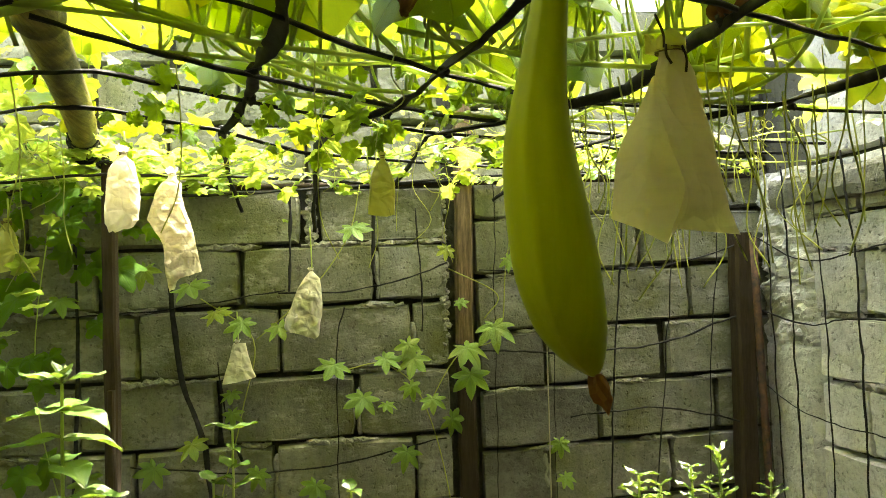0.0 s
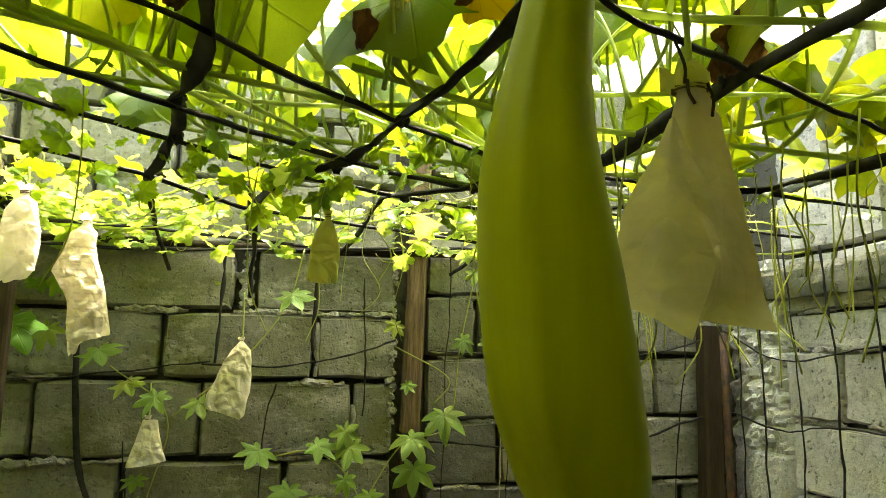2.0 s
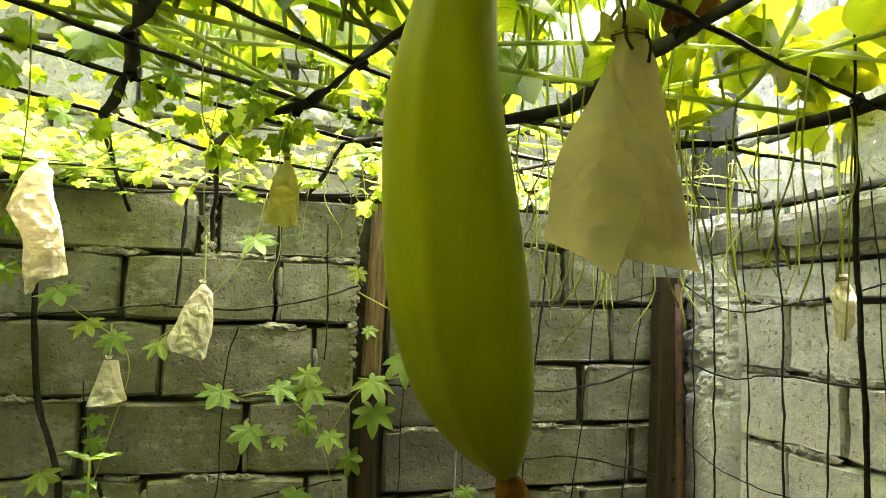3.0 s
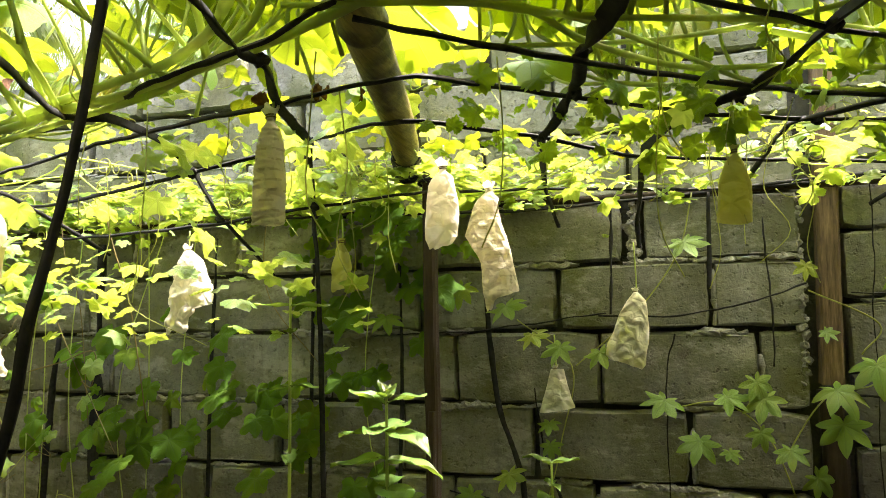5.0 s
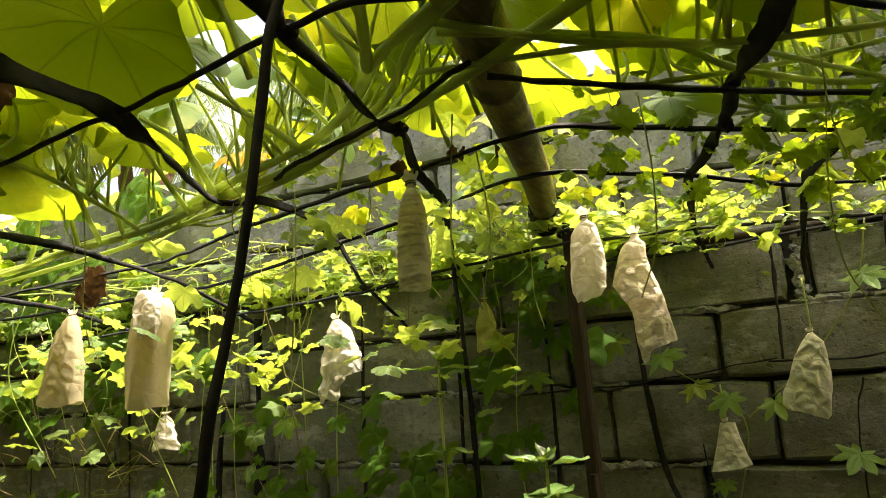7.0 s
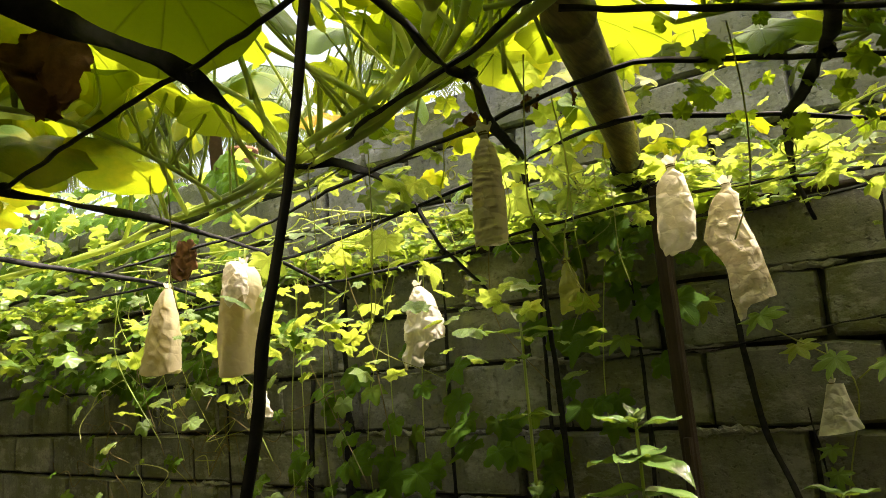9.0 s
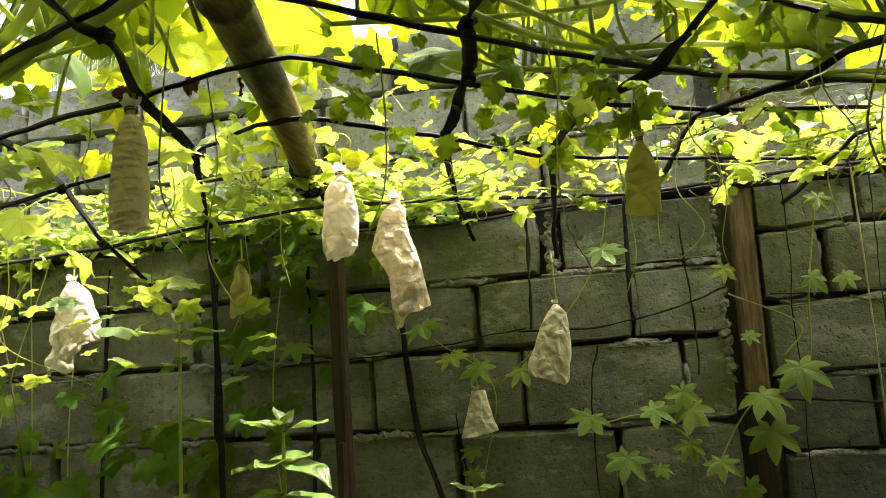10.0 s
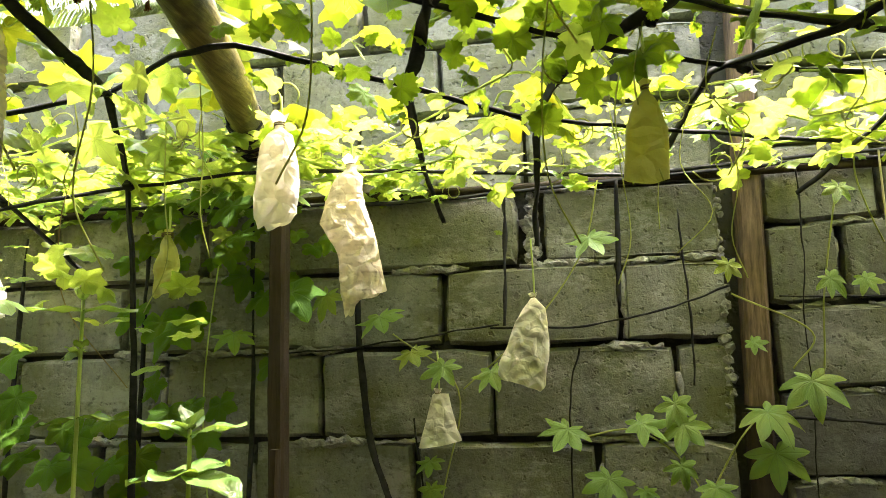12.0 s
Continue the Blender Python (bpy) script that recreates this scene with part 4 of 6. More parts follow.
def tied_bag(label, x, y, top, mesh, hang=H, yaw=0.0, knob=0.010, knob_mat=None):
    ob = thing("paper_bag", label, "bag", "bags over the fruits", (x, y, top))
    ob.rotation_euler = (0, 0, yaw)
    part("wrapper", mesh, ob)
    crown = [(knob * (0.55 + 0.75 * h) * math.cos(a) * (1 + 0.3 * math.sin(5 * a + x * 50)), knob * (0.55 + 0.75 * h) * math.sin(a), knob * (-0.2 + 1.7 * h + 0.5 * h * math.sin(3 * a))) for h in (0.0, 0.5, 1.0) for a in np.linspace(0, 2 * math.pi, 20, endpoint=False)]
    part("crown", mesh_from("crown", crown, [(r * 20 + k, r * 20 + (k + 1) % 20, (r + 1) * 20 + (k + 1) % 20, (r + 1) * 20 + k) for r in (0, 1) for k in range(20)], knob_mat or M_PAPER_WHITE), ob, "gathered paper above the tie")
    part("tie", tube("tie", [(knob * 0.8 * math.cos(a), knob * 0.8 * math.sin(a), 0.0006 * a - 0.005) for a in np.linspace(0, 14, 36)], 0.0013, M_WOODY, 5, 1), ob, "thin brown tie")
    part("stalk", tube("stalk", [(0, 0, -0.02), (0.003, 0.002, 0.02), (0.0, 0.006, max(hang - top, 0.03))], 0.0022, M_STEM, 6, 5), ob, "thin green fruit stalk")
    return ob


def paper_bag(label, x, y, top, low, width, mat, seed, hang=H, yaw=0.0, **shape):
    ob = thing("paper_bag", label, "bag", "bags over the fruits", (x, y, top))
    ob.rotation_euler = (0, 0, yaw)
    part("wrapper", bag_mesh(top - low, width, mat, seed, **shape), ob)
    part("tie", tube("tie", [(0.011 * math.cos(a), 0.011 * math.sin(a), 0.0006 * a - 0.003) for a in np.linspace(0, 14, 36)], 0.0014, M_WOODY, 5, 1), ob, "thin brown tie")
    part("stalk", tube("stalk", [(0, 0, -0.02), (0.003, 0.002, 0.02), (0.0, 0.006, max(hang - top, 0.03))], 0.0022, M_STEM, 6, 5), ob, "thin green fruit stalk")
    return ob


tied_bag("white crumpled paper bag tied over a hanging fruit", -0.648, -0.565, 2.052, profile_bag(*shape(0.00064, [(0, -10, 12), (12, -9, 11), (28, -28, 32), (55, -46, 37), (95, -52, 47), (145, -56, 50), (195, -58, 46), (265, -57, 40)], [(0, 226), (0.1, 240), (0.2, 262), (0.3, 258), (0.45, 249), (0.62, 251), (0.8, 246), (0.92, 224), (1, 222)]), M_PAPER_WHITE, 1.0, 0.55, 0.55))
tied_bag("tan printed paper bag, torn and twisted, over a fruit", -0.605, -0.345, 2.042, profile_bag(*shape(0.00077, [(0, -10, 15), (12, -9, 13), (28, -30, 30), (60, -50, 28), (100, -60, 35), (130, -73, 45), (140, -74, 50), (158, -62, 55), (185, -45, 63), (220, -27, 67), (240, -23, 72), (280, -23, 80), (312, -20, 86), (370, -12, 80)], [(0, 350), (0.06, 366), (0.14, 362), (0.25, 338), (0.4, 326), (0.6, 322), (0.85, 312), (1, 308)]), M_PAPER_TAN, 2.4, 0.45, 1.0))
tied_bag("small yellowish paper bag hanging under dark leaves", -0.112, -0.68, 2.016, profile_bag(*shape(0.00037, [(0, -10, 13), (20, -14, 16), (45, -38, 34), (85, -54, 48), (135, -70, 61), (145, -72, 65), (215, -77, 65), (275, -84, 61), (335, -90, 58)], [(0, 316), (0.1, 322), (0.4, 330), (0.7, 334), (1, 322)]), M_PAPER_GREEN, 3.1, 0.3, 0.35), knob=0.006, knob_mat=M_PAPER_GREEN)
tied_bag("crumpled white and green bag hanging against the wall", -0.295, -0.085, 1.805, profile_bag(*shape(0.00097, [(0, -4, 6), (22, -22, 25), (52, -40, 28), (92, -55, 30), (132, -75, 28), (160, -82, 22), (200, -80, 16)], [(0, 158), (0.15, 172), (0.35, 176), (0.5, 180), (0.7, 188), (0.92, 196), (1, 188)]), M_PAPER_WHITE, 4.4, 0.5, 0.9), 1.93, knob=0.006)
tied_bag("short flared cream paper bag close to the wall", -0.503, -0.075, 1.612, profile_bag(*shape(0.00103, [(0, -10, 22), (30, -18, 29), (70, -30, 39), (92, -36, 49), (110, -42, 52)], [(0, 107), (0.3, 104), (0.6, 100), (1, 92)]), M_PAPER_WHITE, 5.2, 0.4, 0.6), 1.70, knob=0.006)
tied_bag("long printed paper sleeve over a slender fruit", -0.815, -0.945, 2.072, profile_bag(*shape(0.00067, [(0, -8, 8), (14, -8, 9), (34, -19, 23), (70, -30, 30), (130, -38, 35), (180, -40, 35), (265, -40, 33)], [(0, 258), (0.5, 263), (1, 256)]), M_PAPER_PRINT, 6.6, 0.8, 0.55, rings=90, bands=0.0016))
paper_bag("small dull yellow bag behind a hanging strap", -0.998, -0.30, 1.94, 1.81, 0.050, M_PAPER_GREEN, 7.3, 2.0, flat=0.35, neck=0.2, shoulder=0.55, jag=0.04)
tied_bag("white crumpled bag with an uneven torn mouth", -1.49, -0.25, 1.945, profile_bag(*shape(0.0013, [(0, -6, 8), (20, -16, 34), (45, -26, 46), (85, -36, 58), (118, -40, 60), (180, -44, 58)], [(0, 174), (0.1, 180), (0.24, 176), (0.34, 150), (0.45, 128), (0.6, 122), (1, 116)]), M_PAPER_WHITE, 8.5, 0.45, 1.0), 2.0)
bag_f = tied_bag("large grey paper bag with a bright folded collar", -1.815, -0.60, 2.035, profile_bag(*shape(0.00112, [(0, -14, 16), (30, -35, 40), (60, -62, 45), (110, -74, 36), (160, -82, 30), (220, -82, 24), (275, -80, 22)], [(0, 262), (0.3, 270), (0.7, 272), (1, 264)]), M_PAPER_SMOOTH, 9.7, 0.7, 0.16), 2.08)
part("collar", profile_bag(*shape(0.00112, [(0, -12, 16), (18, -18, 40), (45, -24, 50), (75, -26, 48), (120, -14, 40)], [(0, 80), (0.3, 100), (0.6, 114), (0.8, 104), (1, 84)]), M_PAPER_WHITE, 3.9, 0.5, 0.8), bag_f, "white folded paper collar", pose(0.006, -0.045, 0.002))
tied_bag("cream paper bag among sunlit leaves", -2.165, -0.60, 2.01, profile_bag(*shape(0.00125, [(0, -8, 8), (35, -40, 20), (80, -62, 28), (130, -78, 31), (180, -96, 29), (210, -104, 28)], [(0, 194), (0.4, 204), (0.8, 206), (1, 198)]), M_PAPER_SMOOTH, 11.1, 0.45, 0.3), 2.06)
paper_bag("small pale bag low among the leaves", -2.13, -0.30, 1.705, 1.588, 0.10, M_PAPER_WHITE, 12.9, 1.95, flat=0.4, neck=0.2, shoulder=0.8, flare=0.1, jag=0.03)
paper_bag("narrow white wrapped fruit beside the side wall", 0.885, -0.87, 1.835, 1.715, 0.043, M_PAPER_WHITE, 14.3, H, flat=0.8, neck=0.25, shoulder=0.3, flare=-0.5, jag=0.03, crumple=1.2)
def folded_bag():
    """A big sheet wrapped round a fruit: five folds run from the tie to the open mouth."""
    ob = thing("paper_bag", "large cream paper bag folded round a fruit", "bag", "bags over the fruits", (0.122, -1.475, 1.962))
    seams = [
        [(-0.010, 0.0, 0.0), (-0.014, 0.0, -0.024), (-0.027, 0.0, -0.051), (-0.041, 0.0, -0.078), (-0.053, 0.0, -0.104), (-0.057, 0.0, -0.131), (-0.059, 0.0, -0.146)],
        [(-0.002, -0.010, 0.0), (-0.009, -0.012, -0.031), (-0.004, -0.014, -0.060), (0.008, -0.013, -0.084), (0.010, -0.012, -0.106), (0.011, -0.012, -0.126), (0.010, -0.012, -0.146)],
        [(0.0145, -0.001, 0.0), (0.026, -0.001, -0.025), (0.033, -0.001, -0.053), (0.040, -0.001, -0.080), (0.041, -0.001, -0.099), (0.046, -0.001, -0.127), (0.052, -0.001, -0.152)],
        [(0.006, 0.010, 0.0), (0.010, 0.018, -0.019), (0.014, 0.026, -0.047), (0.014, 0.032, -0.073), (0.014, 0.034, -0.095), (0.014, 0.036, -0.123), (0.014, 0.034, -0.146)],
    ]
    lines = [smooth_path(f, 6) for f in seams]
    rings, side = len(lines[0]), 9
    verts, faces = [], []
    for i in range(rings):
        for a, b in zip(lines, lines[1:] + lines[:1]):
            for k in range(side):
                q = a[i].lerp(b[i], k / side)
                pleat = 0.0016 * math.sin(k * 2.3) * max(0.0, 1 - i / 9)
                out = Vector((q.x - 0.003, q.y, 0)).normalized()
                verts.append(q + out * (pleat + 0.0030 * noise.noise(q * 40) + 0.0014 * noise.noise(q * 95)))
    n = side * len(lines)
    for i in range(rings - 1):
        for k in range(n):
            a, b = i * n + k, i * n + (k + 1) % n
            faces.append((a, a + n, b + n, b))
    part("wrapper", mesh_from("bag", verts, faces, M_PAPER_CREAM), ob)
    # the outer sheet is folded over the front, with one crease down its lower half
    outer = [
        [(-0.021, -0.010, -0.028), (-0.033, -0.008, -0.054), (-0.046, -0.004, -0.079), (-0.057, -0.002, -0.105), (-0.060, -0.001, -0.131), (-0.062, 0.0, -0.147), (-0.064, 0.0, -0.158)],
        [(-0.021, -0.014, -0.028), (-0.031, -0.024, -0.060), (-0.038, -0.030, -0.088), (-0.042, -0.034, -0.116), (-0.046, -0.036, -0.143), (-0.050, -0.036, -0.160), (-0.053, -0.036, -0.171)],
        [(-0.019, -0.014, -0.028), (-0.024, -0.027, -0.062), (-0.022, -0.036, -0.091), (-0.016, -0.043, -0.119), (-0.014, -0.047, -0.140), (-0.023, -0.049, -0.163), (-0.034, -0.050, -0.185)],
        [(-0.019, -0.014, -0.028), (-0.021, -0.026, -0.062), (-0.015, -0.033, -0.090), (-0.006, -0.036, -0.116), (-0.002, -0.034, -0.138), (-0.008, -0.032, -0.157), (-0.015, -0.030, -0.171)],
        [(-0.019, -0.014, -0.028), (-0.011, -0.022, -0.062), (0.006, -0.024, -0.085), (0.032, -0.016, -0.103), (0.043, -0.008, -0.128), (0.051, -0.006, -0.155), (0.061, -0.004, -0.176)],
    ]
    lines = [smooth_path(f, 7) for f in outer]
    verts, faces = [], []
    for i in range(len(lines[0])):
        a, b, c, d, e = (f[i] for f in lines)
        row = smooth_path([a, b, c], 7) + [c.lerp(d, 0.5), d] + [d.lerp(e, k / 7) for k in range(1, 8)]
        wide = min(1.0, i / 8)
        verts += [q + Vector((0, -wide * (0.0040 * noise.noise(q * 32) + 0.0016 * noise.noise(q * 85)), 0)) for q in row]
    n = len(verts) // len(lines[0])
    for i in range(len(lines[0]) - 1):
        faces += [(i * n + k, (i + 1) * n + k, (i + 1) * n + k + 1, i * n + k + 1) for k in range(n - 1)]
    me = mesh_from("flap", verts, faces, M_PAPER_CREAM)
    for e in me.edges:
        a, b = e.vertices
        e.use_edge_sharp = abs(a - b) == n and a % n in (14, 16)
    part("flap", me, ob, "cream paper folded over the front")
    crown = [(0.016 * math.cos(a) * (1 + 0.35 * math.sin(5 * a)), 0.011 * math.sin(a), h * (0.013 + 0.006 * math.sin(3 * a))) for h in (-0.1, 0.4, 1.0) for a in np.linspace(0, 2 * math.pi, 24, endpoint=False)]
    part("crown", mesh_from("crown", crown, [(r * 24 + k, r * 24 + (k + 1) % 24, (r + 1) * 24 + (k + 1) % 24, (r + 1) * 24 + k) for r in (0, 1) for k in range(24)], M_PAPER_GREEN), ob, "gathered paper above the tie")
    part("tie", tube("tie", [(0.0132 * math.cos(a) + 0.002, 0.0105 * math.sin(a), 0.0004 * a - 0.003) for a in np.linspace(0, 14, 40)], 0.0009, M_WOODY, 5, 1), ob, "brown twisted tie")
    for pts in ([(-0.008, -0.010, 0.0), (-0.010, -0.014, 0.012), (-0.017, -0.014, 0.03)], [(-0.007, -0.012, 0.002), (-0.008, -0.0145, -0.008), (-0.004, -0.016, -0.017)], [(0.010, -0.010, 0.002), (0.013, -0.012, -0.010), (0.011, -0.013, -0.024)]):
        part("tie_end", tube("tie_end", pts, 0.0013, M_DARKWOOD, 5, 4), ob, "dark twisted end of the tie")
    part("stalk", tube("stalk", [(0, 0, -0.02), (0.003, 0.002, 0.04), (0.0, 0.006, 0.14)], 0.0026, M_STEM, 6, 5), ob, "thin green fruit stalk")
    return ob


folded_bag()


# ---- the hanging gourd ----
def gourd():
    ob = thing("bottle_gourd", "smooth yellow-green gourd hanging from its vine, with a dry flower tip", "gourd")
    rows = [(1.930, -0.0575, 0.002), (1.9285, -0.0576, 0.0062), (1.924, -0.058, 0.0092), (1.914, -0.0595, 0.0108), (1.897, -0.062, 0.0121), (1.88, -0.0648, 0.0136), (1.864, -0.0672, 0.0151), (1.847, -0.0692, 0.0174), (1.828, -0.0702, 0.0203), (1.81, -0.0694, 0.0222), (1.79, -0.0672, 0.0240), (1.768, -0.0645, 0.0250), (1.75, -0.0622, 0.0247), (1.734, -0.0588, 0.0230), (1.72, -0.0557, 0.0202), (1.709, -0.0520, 0.0155), (1.701, -0.0485, 0.0105), (1.696, -0.0455, 0.0058), (1.693, -0.044, 0.002)]
    axis = smooth_path([(x, -1.70, z) for z, x, _ in rows], 3)
    rad = smooth_path([(r, 0, 0) for *_, r in rows], 3)
    seg = 72
    verts, faces = [], []
    for q, r in zip(axis, rad):
        for k in range(seg):
            a = 2 * math.pi * k / seg
            facet = 1 + 0.060 * math.exp(-(((a - 4.10) / 0.15) ** 2)) - 0.03 * math.exp(-(((a - 4.48) / 0.24) ** 2)) + 0.012 * math.exp(-(((a - 5.3) / 0.3) ** 2)) + 0.012 * math.sin(3 * a + 1) + 0.02 * noise.noise(Vector((math.cos(a), math.sin(a), q.z * 30)))
            verts.append((q.x + r.x * facet * math.cos(a), q.y + r.x * facet * math.sin(a), q.z))
    for i in range(len(axis) - 1):
        for k in range(seg):
            a, b = i * seg + k, i * seg + (k + 1) % seg
            faces.append((a, a + seg, b + seg, b))
    faces += [tuple(range(seg)), tuple((len(axis) - 1) * seg + k for k in range(seg - 1, -1, -1))]
    part("fruit", mesh_from("fruit", verts, faces, M_GOURD), ob)
    part("stalk", tube("stalk", [(-0.0575, -1.70, 1.925), (-0.057, -1.697, 1.96), (-0.052, -1.685, 2.03), (-0.045, -1.65, 2.12)], lambda t: 0.0052 - 0.0018 * t, M_STEM, 8, 6), ob)
    tip = knot("dry_flower", 0.0075, M_BROWN, 4.4)
    part("dry_flower", tip, ob, "shrivelled brown flower", pose(-0.041, -1.70, 1.685, 0, -18, 0) @ Matrix.Diagonal((0.72, 0.72, 1.5, 1)))
    return ob


gourd()


# ---- squash vine: stems, tendrils and large leaves on top of the net ----
rng = random.Random(21)
vine = thing("squash_vine", "squash vine with broad backlit leaves spread over the net", "vine")
STEMS = [
    ([(-2.9, -0.80, 2.12), (-2.2, -0.80, 2.11), (-1.82, -0.865, 2.11), (-1.48, -0.90, 2.11), (-1.20, -0.975, 2.112), (-1.06, -1.005, 2.112), (-0.90, -1.06, 2.112), (-0.80, -1.095, 2.113), (-0.71, -1.122, 2.114), (-0.60, -1.16, 2.12), (-0.40, -1.22, 2.15)], 0.0085),
    ([(-2.9, -0.74, 2.13), (-2.2, -0.765, 2.13), (-1.82, -0.85, 2.122), (-1.48, -0.89, 2.125), (-1.20, -0.985, 2.125), (-0.93, -1.075, 2.12), (-0.827, -1.129, 2.118), (-0.754, -1.182, 2.116), (-0.682, -1.252, 2.116), (-0.625, -1.288, 2.118), (-0.55, -1.325, 2.12), (-0.40, -1.36, 2.14)], 0.0075),
    ([(-2.6, -0.72, 2.10), (-2.0, -0.79, 2.10), (-1.55, -0.86, 2.10), (-1.2, -0.955, 2.102), (-0.95, -1.03, 2.106), (-0.73, -1.155, 2.116), (-0.618, -1.268, 2.118), (-0.54, -1.31, 2.13)], 0.0062),
    ([(-0.684, -1.254, 2.115), (-0.642, -1.323, 2.12), (-0.60, -1.40, 2.15)], 0.0075),
    ([(-0.60, -1.24, 2.14), (-0.40, -1.10, 2.13), (-0.32, -0.97, 2.12), (-0.19, -0.82, 2.12), (-0.03, -0.77, 2.12), (0.20, -0.68, 2.12), (0.33, -0.70, 2.12), (0.7, -0.75, 2.13)], 0.0075),
    ([(-0.05, -1.1, 2.13), (0.03, -0.97, 2.12), (0.20, -0.78, 2.115), (0.33, -0.72, 2.12), (0.62, -0.70, 2.12), (1.0, -0.6, 2.13)], 0.0070),
    ([(-0.3, -0.78, 2.12), (-0.04, -0.69, 2.11), (0.24, -0.57, 2.11), (0.45, -0.42, 2.12), (0.8, -0.30, 2.12), (1.1, -0.25, 2.13)], 0.0070),
    ([(-0.2, -1.35, 2.15), (0.15, -1.30, 2.12), (0.43, -1.33, 2.12), (0.8, -1.30, 2.13)], 0.0075),
    ([(-0.1, -1.05, 2.14), (0.10, -1.0, 2.12), (0.24, -0.98, 2.11), (0.62, -0.95, 2.11), (0.95, -0.88, 2.13)], 0.0080),
    ([(-0.60, -1.27, 2.14), (-0.45, -1.15, 2.12), (-0.30, -1.07, 2.11), (-0.08, -0.97, 2.115), (0.15, -0.83, 2.11), (0.35, -0.70, 2.11), (0.6, -0.5, 2.12)], 0.0070),
    ([(-0.65, -1.2, 2.12), (-0.38, -1.10, 2.12), (-0.20, -0.88, 2.12), (-0.06, -0.72, 2.11), (0.20, -0.60, 2.11), (0.55, -0.52, 2.12)], 0.0060),
    ([(-1.4, -1.6, 2.13), (-1.3, -1.35, 2.13), (-1.45, -1.0, 2.12), (-1.62, -0.75, 2.10)], 0.0070),
    ([(0.1, -1.9, 2.14), (0.30, -1.5, 2.13), (0.50, -1.2, 2.13), (0.62, -0.9, 2.12), (0.58, -0.6, 2.12)], 0.0065),
    ([(0.9, -1.8, 2.14), (0.7, -1.4, 2.13), (0.55, -1.05, 2.13), (0.4, -0.85, 2.12), (0.3, -0.55, 2.11)], 0.0060),
    ([(-0.5, -0.98, 2.13), (-0.15, -0.92, 2.13), (0.3, -1.05, 2.14), (0.7, -1.12, 2.14), (1.05, -1.1, 2.13)], 0.0055),
]
for i, (pts, r) in enumerate(STEMS):
    part("stem", tube("stem", pts, r * (0.92 if i < 4 else 0.64), M_STEM, 9, 10, 0.25, seed=i * 3), vine)

SQUASH = [leaf_mesh("leaf", squash_r, 1.0, M_SQUASH, 44, 5, 0.10 + 0.05 * k, 0.16 + 0.07 * k, 0.07, 1.7 * k) for k in range(5)]
YOUNG = [leaf_mesh("leaf", lobed_r, 1.0, M_SQUASH, 44, 3, 0.08, 0.15 + 0.1 * k, 0.08, 2.9 * k) for k in range(3)]
STEM_POINTS = [q for pts, r in STEMS for q in smooth_path(pts, 10)]


def leaf_stalk(m, rng):
    """A stalk from the blade at m down to the nearest main stem, in the blade's own space."""
    top = m.translation
    foot = min(STEM_POINTS, key=lambda q: (q.x - top.x) ** 2 + (q.y - top.y) ** 2)
    flat = Vector((foot.x - top.x, foot.y - top.y, 0))
    thin = flat.length > 0.26 or top.y > -0.6
    if thin:
        foot = top + flat.normalized() * 0.05 + Vector((0, 0, -0.05))
    mid = top.lerp(foot, 0.5) + Vector((rng.uniform(-0.03, 0.03), rng.uniform(-0.03, 0.03), -0.02))
    v, f = tube_data(smooth_path([top, mid, foot], 6), (lambda t: 0.0012 * (1 - t) + 0.0004) if thin else (lambda t: 0.0020 + 0.0014 * t), 7)
    back = m.inverted()
    return mesh_from("petiole", [back @ q for q in v], f, M_STEM)


LEAF_SPOTS = []
rng = random.Random(77)
# places under the net that the sun reaches through gaps between the leaves
SUN_SPOTS = [((0.52, -0.25, 2.10), 0.22), ((-0.70, -0.60, 1.54), 0.03), ((-0.64, -0.575, 1.97), 0.065), ((0.63, -0.49, 1.28), 0.24), ((-1.80, -0.62, 1.95), 0.20), ((-1.49, -0.27, 1.88), 0.07), ((-0.61, -0.345, 1.96), 0.05), ((-2.15, -0.55, 1.9), 0.36), ((-1.62, -0.45, 1.86), 0.19), ((-1.15, -0.55, 2.02), 0.12), ((-2.8, -0.5, 1.85), 0.30), ((-4.2, -0.1, 1.7), 0.5)]


def lets_sun(x, y, z, s):
    for q, gap in SUN_SPOTS:
        if z > q[2] + 0.02:
            k = (z - q[2]) / sun_dir.z
            if math.hypot(x - q[0] - k * sun_dir.x, y - q[1] - k * sun_dir.y) < gap + 0.75 * s:
                return True
    return False


def clears_bag(x, y, z, s):
    """No small leaf hangs in front of the white bag's tie."""
    return abs(x + 0.648) < 0.055 + s and -0.80 < y < -0.50 and z < 2.12


gx = 0.165
for layer, (lo, hi, last, skip) in enumerate(((2.20, 2.40, -0.52, 0.05), (2.40, 2.72, -0.45, 0.25))):
    for iy in range(25):
        for ix in range(45):
            x = -6.0 + ix * gx + rng.uniform(-0.08, 0.08)
            y = -4.35 + iy * gx + rng.uniform(-0.08, 0.08)
            if y > last or rng.random() < skip:
                continue
            if x < -1.40 and y > -1.05 and rng.random() < 0.2:
                continue
            if -1.35 < x < -0.55 and y > -0.95 and rng.random() < 0.34:
                continue
            if x < -0.35 and y > -0.72 and rng.random() < 0.6:
                continue
            if -0.7 < x < -0.3 and -2.0 < y < -1.55:
                continue
            if x > 0.05 and y > -0.55:
                continue
            if layer and -1.3 < x < -0.25 and y > -1.3 and rng.random() < 0.6:
                continue
            if layer and x > 0.05 and y > -1.4 and rng.random() < 0.1:
                continue
            if x > 0.62 and y > -1.1 and rng.random() < 0.12:
                continue
            LEAF_SPOTS.append((x, y, rng.uniform(lo, hi), rng.uniform(0.08, 0.14)))
